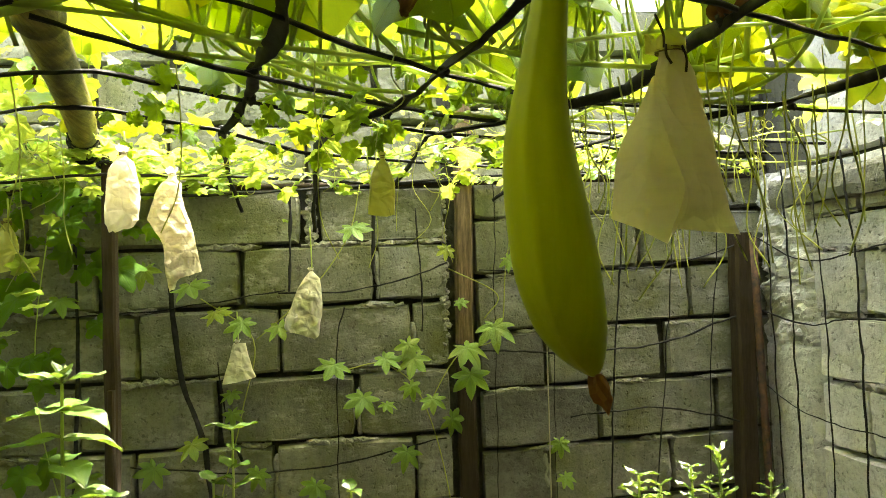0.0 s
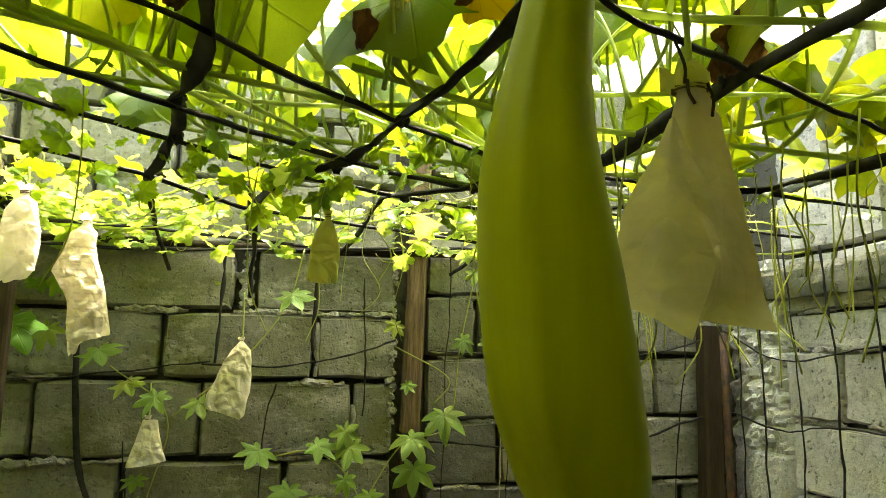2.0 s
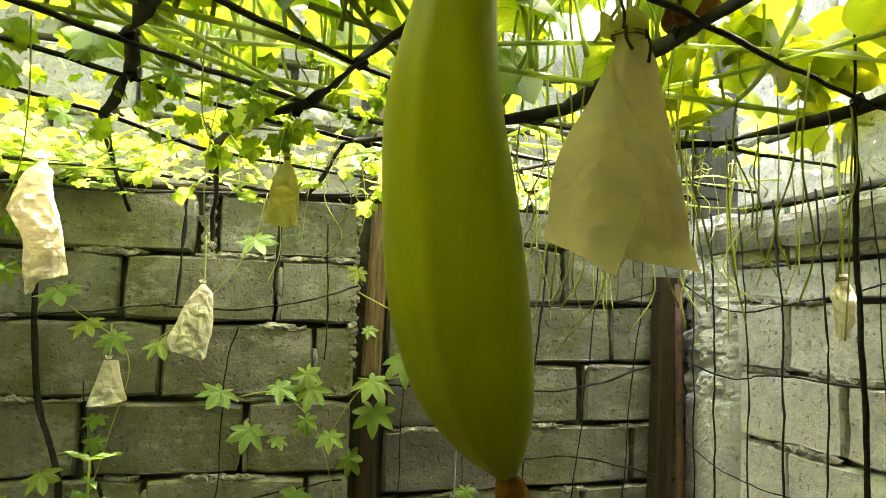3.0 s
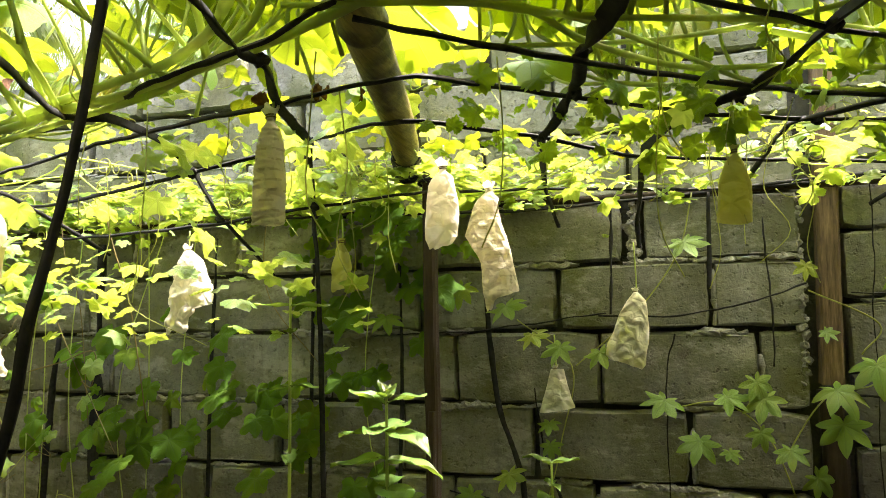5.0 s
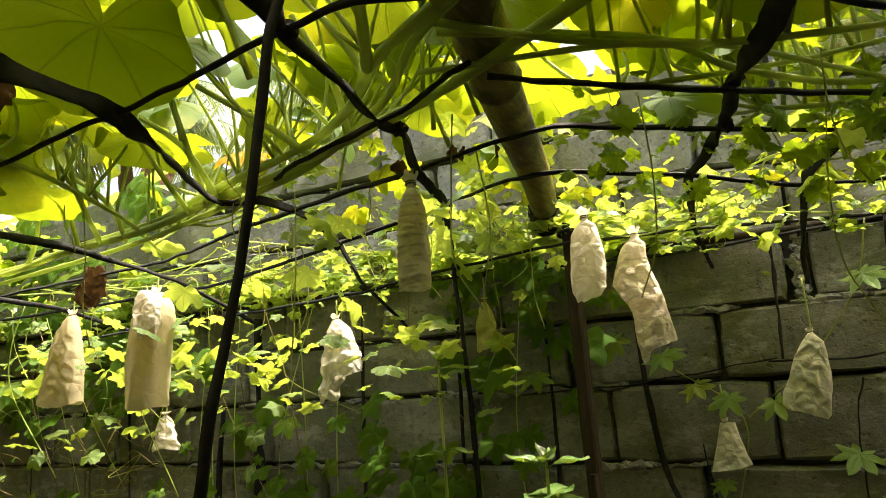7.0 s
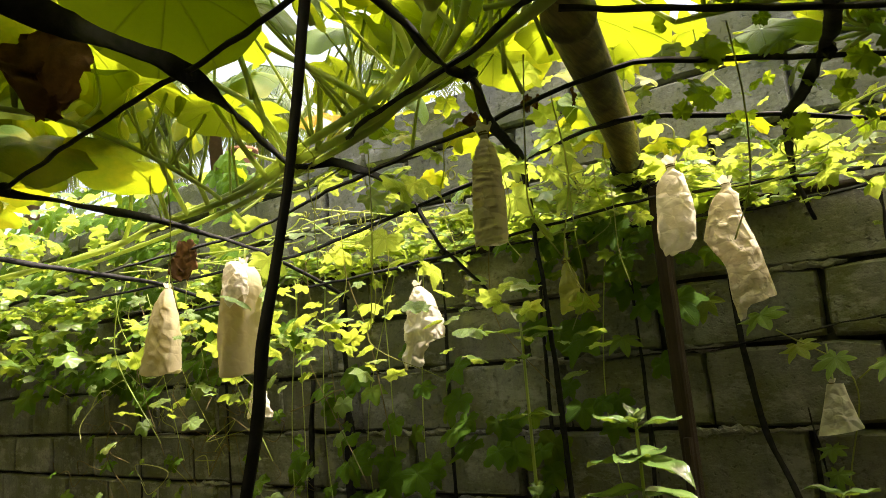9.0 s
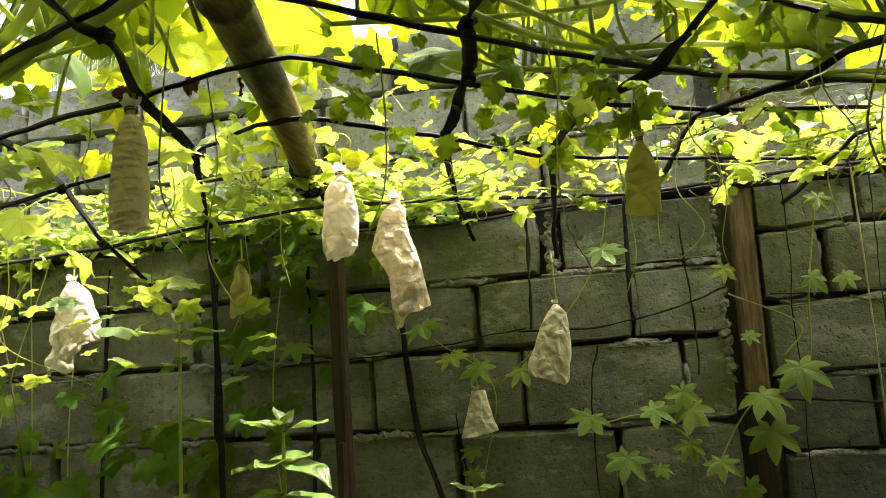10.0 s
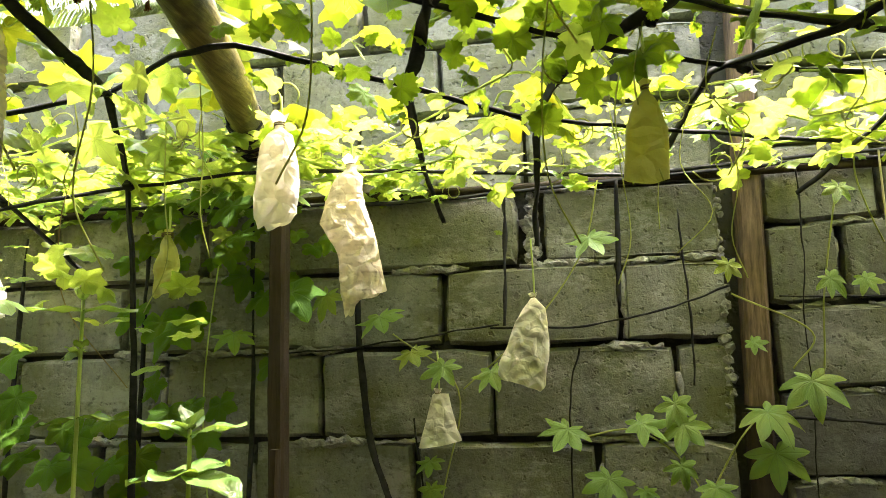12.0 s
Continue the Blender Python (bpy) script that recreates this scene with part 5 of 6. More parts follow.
# younger leaves between the net and the wall top
for k in range(400):
    x = rng.uniform(-2.7, -0.2) if k < 320 else rng.uniform(-0.2, 1.05)
    y = rng.uniform(-0.75, -0.06)
    if x > -0.35 and y > -0.22 and k % 5:
        y -= 0.2
    LEAF_SPOTS.append((x, y, rng.uniform(2.13, 2.66), rng.uniform(0.03, 0.08)))
# single broad leaves that close the gaps of the lower layer
gaps = random.Random(58)
for k in range(95):
    if k < 50:
        LEAF_SPOTS.append((gaps.uniform(-0.5, 1.0), gaps.uniform(-1.4, -0.5), gaps.uniform(2.2, 2.4), gaps.uniform(0.08, 0.12)))
    else:
        LEAF_SPOTS.append((gaps.uniform(-2.7, -0.5), gaps.uniform(-1.05, -0.15), gaps.uniform(2.22, 2.5), gaps.uniform(0.08, 0.125)))
# leaves that hang lower, close over the camera's way
LEAF_SPOTS += [ (-1.30, -1.42, 2.20, 0.13), (-1.62, -1.05, 2.20, 0.13), (-1.35, -1.20, 2.24, 0.12), (-0.6, -1.08, 2.27, 0.10), (0.22, -0.95, 2.22, 0.10), (0.45, -0.85, 2.20, 0.11), (0.3, -0.55, 2.20, 0.10), (0.6, -0.45, 2.22, 0.11), (0.85, -0.6, 2.2, 0.11), (0.0, -0.62, 2.22, 0.08), (0.75, -0.25, 2.2, 0.09), (-0.25, -0.75, 2.24, 0.08)]
# a second, closed layer over the back of the garden, added unseen to block light
for iy in range(17):
    for ix in range(40):
        x, y = -6.6 + ix * 0.2 + rng.uniform(-0.08, 0.08), -4.3 + iy * 0.19 + rng.uniform(-0.08, 0.08)
        if x < 1.1 and y < -1.35 and math.hypot(x + 0.4, y + 1.75) > 0.3:
            LEAF_SPOTS.append((x, y, rng.uniform(2.45, 2.68), rng.uniform(0.15, 0.19)))
for k in range(60):
    LEAF_SPOTS.append((rng.uniform(-2.9, -1.5), rng.uniform(-1.9, -1.05), rng.uniform(2.2, 2.6), rng.uniform(0.10, 0.15)))
# and unseen ones, added to shade the hanging gourd
LEAF_SPOTS += [(0.10, -1.62, 2.30, 0.12), (0.05, -1.60, 2.36, 0.12), (0.14, -1.58, 2.42, 0.13), (0.10, -1.87, 2.26, 0.13), (0.22, -1.95, 2.30, 0.13), (0.02, -1.80, 2.33, 0.12), (0.24, -1.62, 2.27, 0.12), (0.33, -1.70, 2.31, 0.13), (0.15, -1.72, 2.35, 0.12)]
for k in range(20):
    LEAF_SPOTS.append((gaps.uniform(-0.3, 0.4), gaps.uniform(-1.3, -0.8), gaps.uniform(2.40, 2.62), gaps.uniform(0.07, 0.10)))
for k in range(26):
    LEAF_SPOTS.append((rng.uniform(0.45, 1.0), rng.uniform(-1.05, -0.5), rng.uniform(2.15, 2.32), rng.uniform(0.06, 0.10)))
LEAF_SPOTS += [(-1.42, -1.18, 2.43, 0.13), (-1.58, -1.12, 2.46, 0.13), (-1.30, -1.14, 2.48, 0.12), (-1.45, -1.05, 2.52, 0.13), (-2.1, -1.05, 2.46, 0.14), (-1.70, -0.97, 2.52, 0.09)]
LEAF_SPOTS = [q for q in LEAF_SPOTS if not lets_sun(*q) and -2.9 < q[1] and -5.1 < q[0]]
LEAF_SPOTS += [(-0.95, -1.45, 2.62, 0.17), (-1.15, -1.42, 2.60, 0.17), (-1.02, -1.38, 2.66, 0.16)]
# added high leaves, out of view, that block light from above
cover = random.Random(19)
for iy in range(7):
    for ix in range(5):
        LEAF_SPOTS.append((0.55 + 0.17 * ix + cover.uniform(-0.05, 0.05), -2.7 + 0.19 * iy + cover.uniform(-0.05, 0.05), cover.uniform(2.85, 3.1), cover.uniform(0.14, 0.18)))
# leaves added for shade over the printed sleeve, the gourd and its neighbour
LEAF_SPOTS += [(0.06, -1.80, 2.25, 0.13), (0.13, -1.84, 2.30, 0.14), (0.10, -1.78, 2.40, 0.14), (-0.01, -1.80, 2.33, 0.12), (0.19, -1.80, 2.27, 0.13), (0.03, -1.88, 2.38, 0.14), (0.26, -1.58, 2.32, 0.12), (0.30, -1.62, 2.40, 0.13), (0.20, -1.58, 2.42, 0.13)]
LEAF_SPOTS += [(-0.73, -0.99, 2.30, 0.10), (-0.80, -1.02, 2.34, 0.10), (0.20, -1.41, 2.26, 0.11), (0.23, -1.45, 2.32, 0.12), (0.17, -1.37, 2.36, 0.12)]
# thin petioles and short side shoots standing up through the net
for k in range(24):
    x, y = rng.uniform(-1.2, 1.0), rng.uniform(-1.35, -0.55)
    l = rng.uniform(0.12, 0.34)
    a = rng.uniform(0, 6.28)
    d = Vector((math.cos(a), math.sin(a), 0)) * l * rng.uniform(0.2, 0.8)
    q = Vector((x, y, 2.11))
    part("shoot", tube("shoot", [q, q + d * 0.35 + Vector((0, 0, l * 0.5)), q + d + Vector((0, 0, l))], lambda t: 0.0036 * (1 - t) ** 0.7 + 0.0004, M_STEM, 6, 5), vine, "upright green side shoot")
# stout leaf stalks rising from the bundle of main stems
STALKS = [
    [(-1.60, -0.86, 2.11), (-1.487, -0.992, 2.15), (-1.515, -1.08, 2.21)],
    [(-1.309, -0.948, 2.11), (-1.29, -1.015, 2.15), (-1.268, -1.098, 2.21)],
    [(-1.20, -0.98, 2.11), (-1.125, -1.12, 2.15), (-1.192, -1.15, 2.21)],
    [(-0.921, -1.058, 2.11), (-0.955, -1.121, 2.15), (-1.029, -1.185, 2.21)],
    [(-1.12, -0.995, 2.112), (-1.089, -1.019, 2.15), (-1.035, -1.07, 2.21)],
    [(-1.25, -0.955, 2.11), (-1.12, -1.12, 2.15), (-1.079, -1.198, 2.22)],
    [(-1.66, -0.88, 2.11), (-1.457, -1.079, 2.15), (-1.408, -1.133, 2.21)],
    [(-2.05, -0.81, 2.11), (-1.95, -0.85, 2.15), (-1.84, -0.91, 2.21)],
    [(-1.75, -0.87, 2.11), (-1.66, -0.96, 2.17), (-1.62, -1.05, 2.26)],
    [(-0.83, -1.09, 2.115), (-0.80, -1.16, 2.16), (-0.82, -1.22, 2.24)],
    [(-0.70, -1.23, 2.115), (-0.735, -1.22, 2.17), (-0.78, -1.24, 2.24)],
]
for pts in STALKS:
    part("shoot", tube("shoot", pts, lambda t: 0.0062 - 0.0018 * t, M_STEM, 9, 8), vine, "stout pale green leaf stalk")
for k in range(8):
    q = Vector((rng.uniform(-0.1, 0.9), rng.uniform(-1.1, -0.7), 2.115))
    e = q + Vector((rng.uniform(-0.22, 0.06), rng.uniform(-0.12, 0.16), rng.uniform(0.12, 0.28)))
    mid = q.lerp(e, 0.5) + Vector((rng.uniform(-0.03, 0.03), rng.uniform(-0.03, 0.03), -0.03))
    part("shoot", tube("shoot", [q, mid, e], lambda t: 0.0056 - 0.0020 * t - 0.0034 * max(t - 0.9, 0) * 10, M_STEM, 8, 7), vine, "stout pale green leaf stalk")
far_v, far_f = [], []
near = 0
LEAF_SPOTS.sort(key=lambda q: 0.4 * (q[0] + 0.5) ** 2 + (q[1] + 0.95) ** 2 + (9 if q[2] > 2.7 else 0))
bend = random.Random(6)
for i, (x, y, z, s) in enumerate(LEAF_SPOTS):
    m = turned((x, y, z), rng.uniform(0, 6.28), rng.gauss(0, 0.5), rng.gauss(0, 0.5), s)
    k = rng.randrange(5)
    blade = rng.choice(YOUNG) if s < 0.086 and y > -0.8 else SQUASH[k]
    if near < 300:
        near += 1
        leaf = part("leaf", blade, vine, "", m)
        part("petiole", leaf_stalk(m, bend), leaf, "hairy green leaf stalk")
    else:
        o = len(far_v)
        me = blade
        far_v += [m @ v.co for v in me.vertices]
        far_f += [tuple(o + j for j in p.vertices) for p in me.polygons]
tagged(part("leaf_cover", mesh_from("leaf_cover", far_v, far_f, M_SQUASH), vine), "more broad squash leaves, with unseen ones added to block light", kind="stuff")

# one broad leaf lies low on the net beside the wide strap
part("leaf", SQUASH[1], vine, "", pose(-0.97, -1.385, 2.20, -20, 4, 60) @ Matrix.Diagonal((0.13, 0.13, 0.13, 1)))

# yellowing leaves on the vine
SERE = leaf_mesh("leaf", squash_r, 1.0, M_SERE, 44, 5, 0.1, 0.3, 0.09, 4.4)
for x, y, z, s, yaw in ((-0.14, -1.14, 2.225, 0.075, 0.4), (-0.05, -1.13, 2.235, 0.065, 2.0), (0.05, -1.12, 2.23, 0.06, 4.0), (-1.16, -0.955, 2.19, 0.06, 1.0), (-0.62, -1.05, 2.24, 0.05, 3.0)):
    part("leaf", SERE, vine, "yellow-orange dying leaf", turned((x, y, z), yaw, 0.5, -0.3, s))


# withered leaves
def withered(name, size, seed):
    n = 20
    verts, faces = [], []
    for i in range(n + 1):
        for j in range(n + 1):
            u, v = i / n - 0.5, j / n
            w = size * 0.55 * (0.25 + math.sin(math.pi * min(v * 0.9 + 0.08, 1))) * (1 + 0.25 * noise.noise(Vector((v * 6, seed, u))))
            q = Vector((u * w * 1.3, 0.35 * size * (abs(u) ** 1.3) * math.cos(v * 5 + seed), -v * size))
            q += 0.16 * size * noise.noise_vector(Vector((u * 3, v * 4, seed))) + 0.06 * size * noise.noise_vector(Vector((u * 9, v * 11, seed)))
            verts.append(q)
    for i in range(n):
        for j in range(n):
            a = i * (n + 1) + j
            faces.append((a, a + 1, a + n + 2, a + n + 1))
    return mesh_from(name, verts, faces, M_DRY)


for i, (x, y, z, s, yaw) in enumerate([(-1.17, -1.42, 2.22, 0.13, 0.6), (-1.21, -1.40, 2.21, 0.11, 1.6), (0.01, -1.24, 2.19, 0.045, 0.5), (-0.09, -1.12, 2.18, 0.05, 2.2), (0.34, -1.215, 2.175, 0.075, 1.0), (0.37, -1.19, 2.19, 0.085, 0.2), (-2.00, -0.66, 2.12, 0.11, 0.2), (-0.78, -0.85, 2.15, 0.028, 1.2), (-0.86, -0.90, 2.13, 0.03, 0.4), (-0.72, -0.80, 2.16, 0.032, 2.0), (-0.75, -0.88, 2.135, 0.024, 2.6), (-0.3, -1.15, 2.19, 0.045, 0.3)]):
    part("withered_leaf", withered("withered_leaf", s, i * 4.1), vine, "curled brown withered leaf", turned((x, y, z), yaw, 0.15, 0.1))


# ---- bitter gourd vine: small lobed leaves between the net and the wall ----
bitter = thing("bitter_gourd_vine", "bitter gourd vine with small lobed sunlit leaves along the wall", "vine")
LOBED = [leaf_mesh("leaf", lobed_r, 1.0, M_BITTER, 48, 3, 0.05 * k, 0.12 + 0.06 * k, 0.08, 2.3 * k) for k in range(4)]
BLUNT = [leaf_mesh("leaf", blunt_r, 1.0, M_BITTER, 30, 3, 0.12, 0.25 + 0.08 * k, 0.08, 1.3 * k) for k in range(3)]
rng = random.Random(9)
for i in range(20):
    x = -2.7 + 0.19 * i
    y0 = rng.uniform(-0.55, -0.1)
    pts = [(x + rng.uniform(-0.1, 0.1) + 0.16 * k, y0 + rng.uniform(-0.12, 0.12), 2.10 + rng.uniform(-0.05, 0.06)) for k in range(5)]
    part("runner", tube("runner", pts, 0.0021, M_STEM, 6, 6), bitter)
far_v, far_f = [], []
count = 0
for i in range(2300):
    x = rng.uniform(-2.9, 1.05)
    left = min(max((-0.45 - x) / 0.8, 0), 1)
    if rng.random() > 0.42 + 0.58 * left:
        continue
    y = rng.uniform(-0.80, -0.03)
    z = 2.09 + rng.gauss(0.02, 0.045) + 0.10 * left * rng.random()
    if x < -1.25 and rng.random() < 0.45:
        z = rng.uniform(1.86, 2.1)
        y = rng.uniform(-0.62, -0.12)
    elif rng.random() < 0.25:
        y = rng.uniform(-0.2, -0.02) - 0.13 * (x > -0.45)
        z = rng.uniform(2.02, 2.14)
    s = 0.012 + 0.045 * rng.random() ** 1.6
    if i % 2:
        y, z, s = -0.012 - 0.33 * rng.random() ** 2 - 0.13 * (x > -0.45), rng.gauss(2.09, 0.035), rng.uniform(0.012, 0.045)
    if lets_sun(x, y, z, s) or clears_bag(x, y, z, s):
        continue
    m = turned((x, y, z), rng.uniform(0, 6.28), rng.uniform(-0.7, 0.7), rng.uniform(-0.7, 0.7), s)
    me = rng.choice(LOBED + BLUNT)
    if -1.9 < x < 0.6 and count < 300:
        count += 1
        part("leaf", me, bitter, "", m)
    else:
        o = len(far_v)
        far_v += [m @ v.co for v in me.vertices]
        far_f += [tuple(o + j for j in p.vertices) for p in me.polygons]
# a close shelf of flat leaves along the rail, packed to shade the wall
for i in range(1000):
    x, y, z, s = rng.uniform(-4.2, -0.42), -0.02 - 0.45 * rng.random(), rng.gauss(2.088, 0.012), rng.uniform(0.02, 0.045)
    if lets_sun(x, y, z, s * 0.5) or clears_bag(x, y, z, s):
        continue
    m = turned((x, y, z), rng.uniform(0, 6.28), rng.uniform(-0.35, 0.35), rng.uniform(-0.35, 0.35), s)
    me = rng.choice(LOBED + BLUNT)
    o = len(far_v)
    far_v += [m @ v.co for v in me.vertices]
    far_f += [tuple(o + j for j in p.vertices) for p in me.polygons]
tagged(part("leaf_cover", mesh_from("leaf_cover", far_v, far_f, M_BITTER), bitter), "more small lobed leaves", kind="stuff")

# leaves clustered above the small yellowish bag, shade put into their dark colour
DARK = leaf_mesh("leaf", lobed_r, 1.0, M_BITTER_SHADED, 48, 3, 0.08, 0.25, 0.1, 5.3)
SMALL = [leaf_mesh("leaf", lambda a: lobed_r(a, 0.72, 0.09), 1.0, M_BITTER_SHADED, 52, 3, 0.06, 0.2 + 0.1 * k, 0.12, 7.7 * k) for k in range(3)]
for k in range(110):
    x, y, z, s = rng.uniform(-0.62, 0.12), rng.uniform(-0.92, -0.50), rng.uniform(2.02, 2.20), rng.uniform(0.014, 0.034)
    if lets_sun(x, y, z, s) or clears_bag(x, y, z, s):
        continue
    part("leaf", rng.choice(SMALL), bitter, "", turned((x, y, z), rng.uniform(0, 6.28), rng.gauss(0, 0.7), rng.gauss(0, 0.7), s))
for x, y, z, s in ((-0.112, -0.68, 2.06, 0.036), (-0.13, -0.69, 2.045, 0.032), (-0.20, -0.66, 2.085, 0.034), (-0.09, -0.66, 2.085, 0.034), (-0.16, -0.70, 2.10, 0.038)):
    part("leaf", DARK, bitter, "lobed leaf coloured dark for shade", Matrix.LocRotScale((x, y, z), (Matrix.Rotation(rng.uniform(-0.6, 0.6), 3, "Z") @ Matrix.Rotation(1.2, 3, "X") @ Matrix.Rotation(math.pi + rng.uniform(-0.5, 0.5), 3, "Z")).to_euler(), (s, s, s)))

# large star leaves in full sun above the wall, past the plank
WIDE = [leaf_mesh("leaf", star_r, 1.0, M_BITTER, 92, 3, 0.05 * k, 0.2 + 0.1 * k, 0.09, 6.1 * k) for k in range(3)]
for k in range(22):
    x, y, z, s = rng.uniform(0.22, 0.80), rng.uniform(-0.36, -0.12), rng.uniform(2.03, 2.15), rng.uniform(0.045, 0.075)
    part("leaf", rng.choice(WIDE), bitter, "sunlit star-shaped leaf", turned((x, y, z), rng.uniform(0, 6.28), rng.uniform(-0.5, 0.3), rng.uniform(-0.4, 0.4), s))

# broad lobed leaves that hang upright round the printed sleeve, lit from behind
hung = random.Random(33)
for k in range(44):
    x, y, z, s = hung.uniform(-1.25, -0.62), hung.uniform(-0.80, -0.30), hung.uniform(2.0, 2.24), hung.uniform(0.030, 0.058)
    if k >= 26:
        x, z, s = hung.uniform(-2.1, -1.1), hung.uniform(1.92, 2.2), hung.uniform(0.035, 0.065)
    if lets_sun(x, y, z, s * 0.5) or clears_bag(x, y, z, s):
        continue
    turn = Matrix.Rotation(hung.uniform(-0.8, 0.8), 3, "Z") @ Matrix.Rotation(hung.uniform(-1.0, -0.4), 3, "X") @ Matrix.Rotation(hung.uniform(-0.8, 0.8), 3, "Z")
    part("leaf", LOBED[k % 4], bitter, "", Matrix.LocRotScale((x, y, z), turn.to_euler(), (s, s, s)))

# tendrils hanging from the net
for i in range(120):
    x = rng.uniform(-1.5, 1.0) if i < 56 else rng.uniform(0.3, 1.05)
    y = rng.uniform(-1.15, -0.15)
    l = rng.uniform(0.08, 0.34) if i < 88 else rng.uniform(0.20, 0.40)
    pts = [(x, y, 2.11), (x + rng.uniform(-0.02, 0.02), y, 2.11 - l * 0.4), (x + rng.uniform(-0.03, 0.03), y + rng.uniform(-0.02, 0.02), 2.11 - l * 0.75), (x + rng.uniform(-0.04, 0.04), y, 2.11 - l)]
    part("tendril", tube("tendril", pts, 0.0011 if i < 60 else 0.0017, M_TENDRIL, 5, 5), bitter, "thin dangling tendril")
for i in range(100):
    x, y, z = rng.uniform(-2.4, 1.0), rng.uniform(-0.6, -0.08), rng.uniform(2.03, 2.16)
    r0, a0 = rng.uniform(0.008, 0.032), rng.uniform(0, 6.28)
    pts = [(x + 0.05 * math.cos(a0) * (1 - t) + r0 * math.cos(a0 + 9 * t) * (1 - 0.6 * t), y, z + r0 * math.sin(a0 + 9 * t) * (1 - 0.6 * t)) for t in np.linspace(0, 1, 12)]
    part("tendril", tube("tendril", pts, rng.uniform(0.0009, 0.0018), M_TENDRIL, 5, 3), bitter, "curled pale tendril")


# ---- climbing leaves against the wall ----
def wall_leaf_pose(x, y, z, s, rng):
    r = Matrix.Rotation(rng.uniform(-0.5, 0.5), 3, "Z") @ Matrix.Rotation(radians(rng.uniform(30, 75)), 3, "X") @ Matrix.Rotation(math.pi + rng.uniform(-0.7, 0.7), 3, "Z")
    return Matrix.LocRotScale((x, y, z), r.to_euler(), (s, s, s))


STAR = [leaf_mesh("leaf", star_r, 1.0, M_STAR, 92, 3, 0.05 * k, 0.10 + 0.09 * k, 0.09, 3.1 * k) for k in range(4)]
climber = thing("wall_climber", "young climbing vine with star-shaped leaves spread against the block wall", "vine")
rng = random.Random(31)
for x, z, s in [(-0.237, 1.52, 0.068), (-0.094, 1.531, 0.062), (-0.013, 1.527, 0.066), (0.137, 1.55, 0.076), (0.223, 1.607, 0.078), (0.146, 1.475, 0.076), (-0.174, 1.907, 0.070), (-0.027, 1.452, 0.045), (-0.162, 1.427, 0.066), (0.037, 1.41, 0.052), (0.09, 1.35, 0.056), (-0.522, 1.455, 0.042), (-0.515, 1.405, 0.042), (-0.387, 1.635, 0.058), (-0.485, 1.65, 0.060), (-0.625, 1.757, 0.074), (-0.56, 1.68, 0.058), (0.308, 1.98, 0.040), (0.345, 1.80, 0.040), (0.27, 1.80, 0.046), (0.091, 1.836, 0.040), (0.123, 1.683, 0.032), (-0.095, 1.405, 0.036), (-0.027, 1.566, 0.06), (0.404, 1.262, 0.045), (0.416, 1.163, 0.042), (-0.042, 1.268, 0.058), (-0.73, 1.263, 0.062), (-0.628, 1.323, 0.060), (-0.297, 1.192, 0.058), (-0.966, 1.73, 0.066), (-0.739, 1.806, 0.060), (-0.45, 1.24, 0.05), (-0.9, 1.25, 0.06)]:
    part("leaf", rng.choice(STAR), climber, "", wall_leaf_pose(x, rng.uniform(-0.11, -0.07), z + 0.02, s, rng))
for pts in ([(-0.6, -0.06, 0.0), (-0.58, -0.06, 1.0), (-0.5, -0.06, 1.4), (-0.46, -0.07, 1.62), (-0.6, -0.07, 1.74)], [(0.2, -0.06, 0.0), (0.1, -0.06, 1.0), (0.02, -0.07, 1.4), (-0.09, -0.07, 1.53), (-0.22, -0.07, 1.52)], [(0.02, -0.07, 1.4), (0.12, -0.07, 1.55), (0.24, -0.07, 1.6), (0.27, -0.07, 1.8), (0.31, -0.07, 2.0)], [(-0.45, -0.06, 1.62), (-0.3, -0.06, 1.75), (-0.19, -0.06, 1.9), (-0.15, -0.07, 2.05)], [(0.1, -0.06, 1.8), (0.24, -0.07, 1.72), (0.2, -0.07, 1.65)]):
    part("runner", tube("runner", pts, 0.002, M_TENDRIL, 6, 7), climber)
flower = part("flower", leaf_mesh("flower", lambda a: 0.55 + 0.45 * abs(math.cos(2.5 * a)), 0.02, M_PETAL, 40, 3, 0.4, 0.1), climber, "small yellow flower", wall_leaf_pose(0.45, -0.10, 1.665, 1.0, rng))

hedge = thing("shaded_climber", "dense dark green climber hanging over the shaded wall", "vine")
rng = random.Random(41)
HEDGE_LEAVES = [leaf_mesh("leaf", o, 1.0, M_HEDGE, 40, 3, 0.06 * k, 0.15 + 0.06 * k, 0.08, 1.9 * k) for k, o in enumerate((lobed_r, lobed_r, lobed_r, blunt_r))]
spots = [(-1.84, 1.6), (-2.0, 1.78), (-1.5, 1.46), (-1.28, 1.47), (-1.31, 1.67), (-1.18, 1.66), (-1.69, 1.46), (-2.16, 1.39), (-2.94, 1.78), (-1.39, 1.61), (-0.95, 1.73), (-0.9, 1.99), (-1.02, 2.03), (-3.32, 1.82), (-1.76, 1.71)]
for k in range(60):
    bx, bz = rng.choice(spots)
    x, z = bx + rng.gauss(0, 0.09), bz + rng.gauss(-0.02, 0.10)
    s = rng.uniform(0.045, 0.08)
    part("leaf", rng.choice(HEDGE_LEAVES), hedge, "", wall_leaf_pose(x, rng.uniform(-0.30, -0.06), z, s, rng))
for k in range(34):
    x, z = rng.uniform(-1.25, -0.78), rng.uniform(1.90, 2.06)
    part("leaf", rng.choice(HEDGE_LEAVES), hedge, "", wall_leaf_pose(x, rng.uniform(-0.25, -0.05), z, rng.uniform(0.025, 0.05), rng))
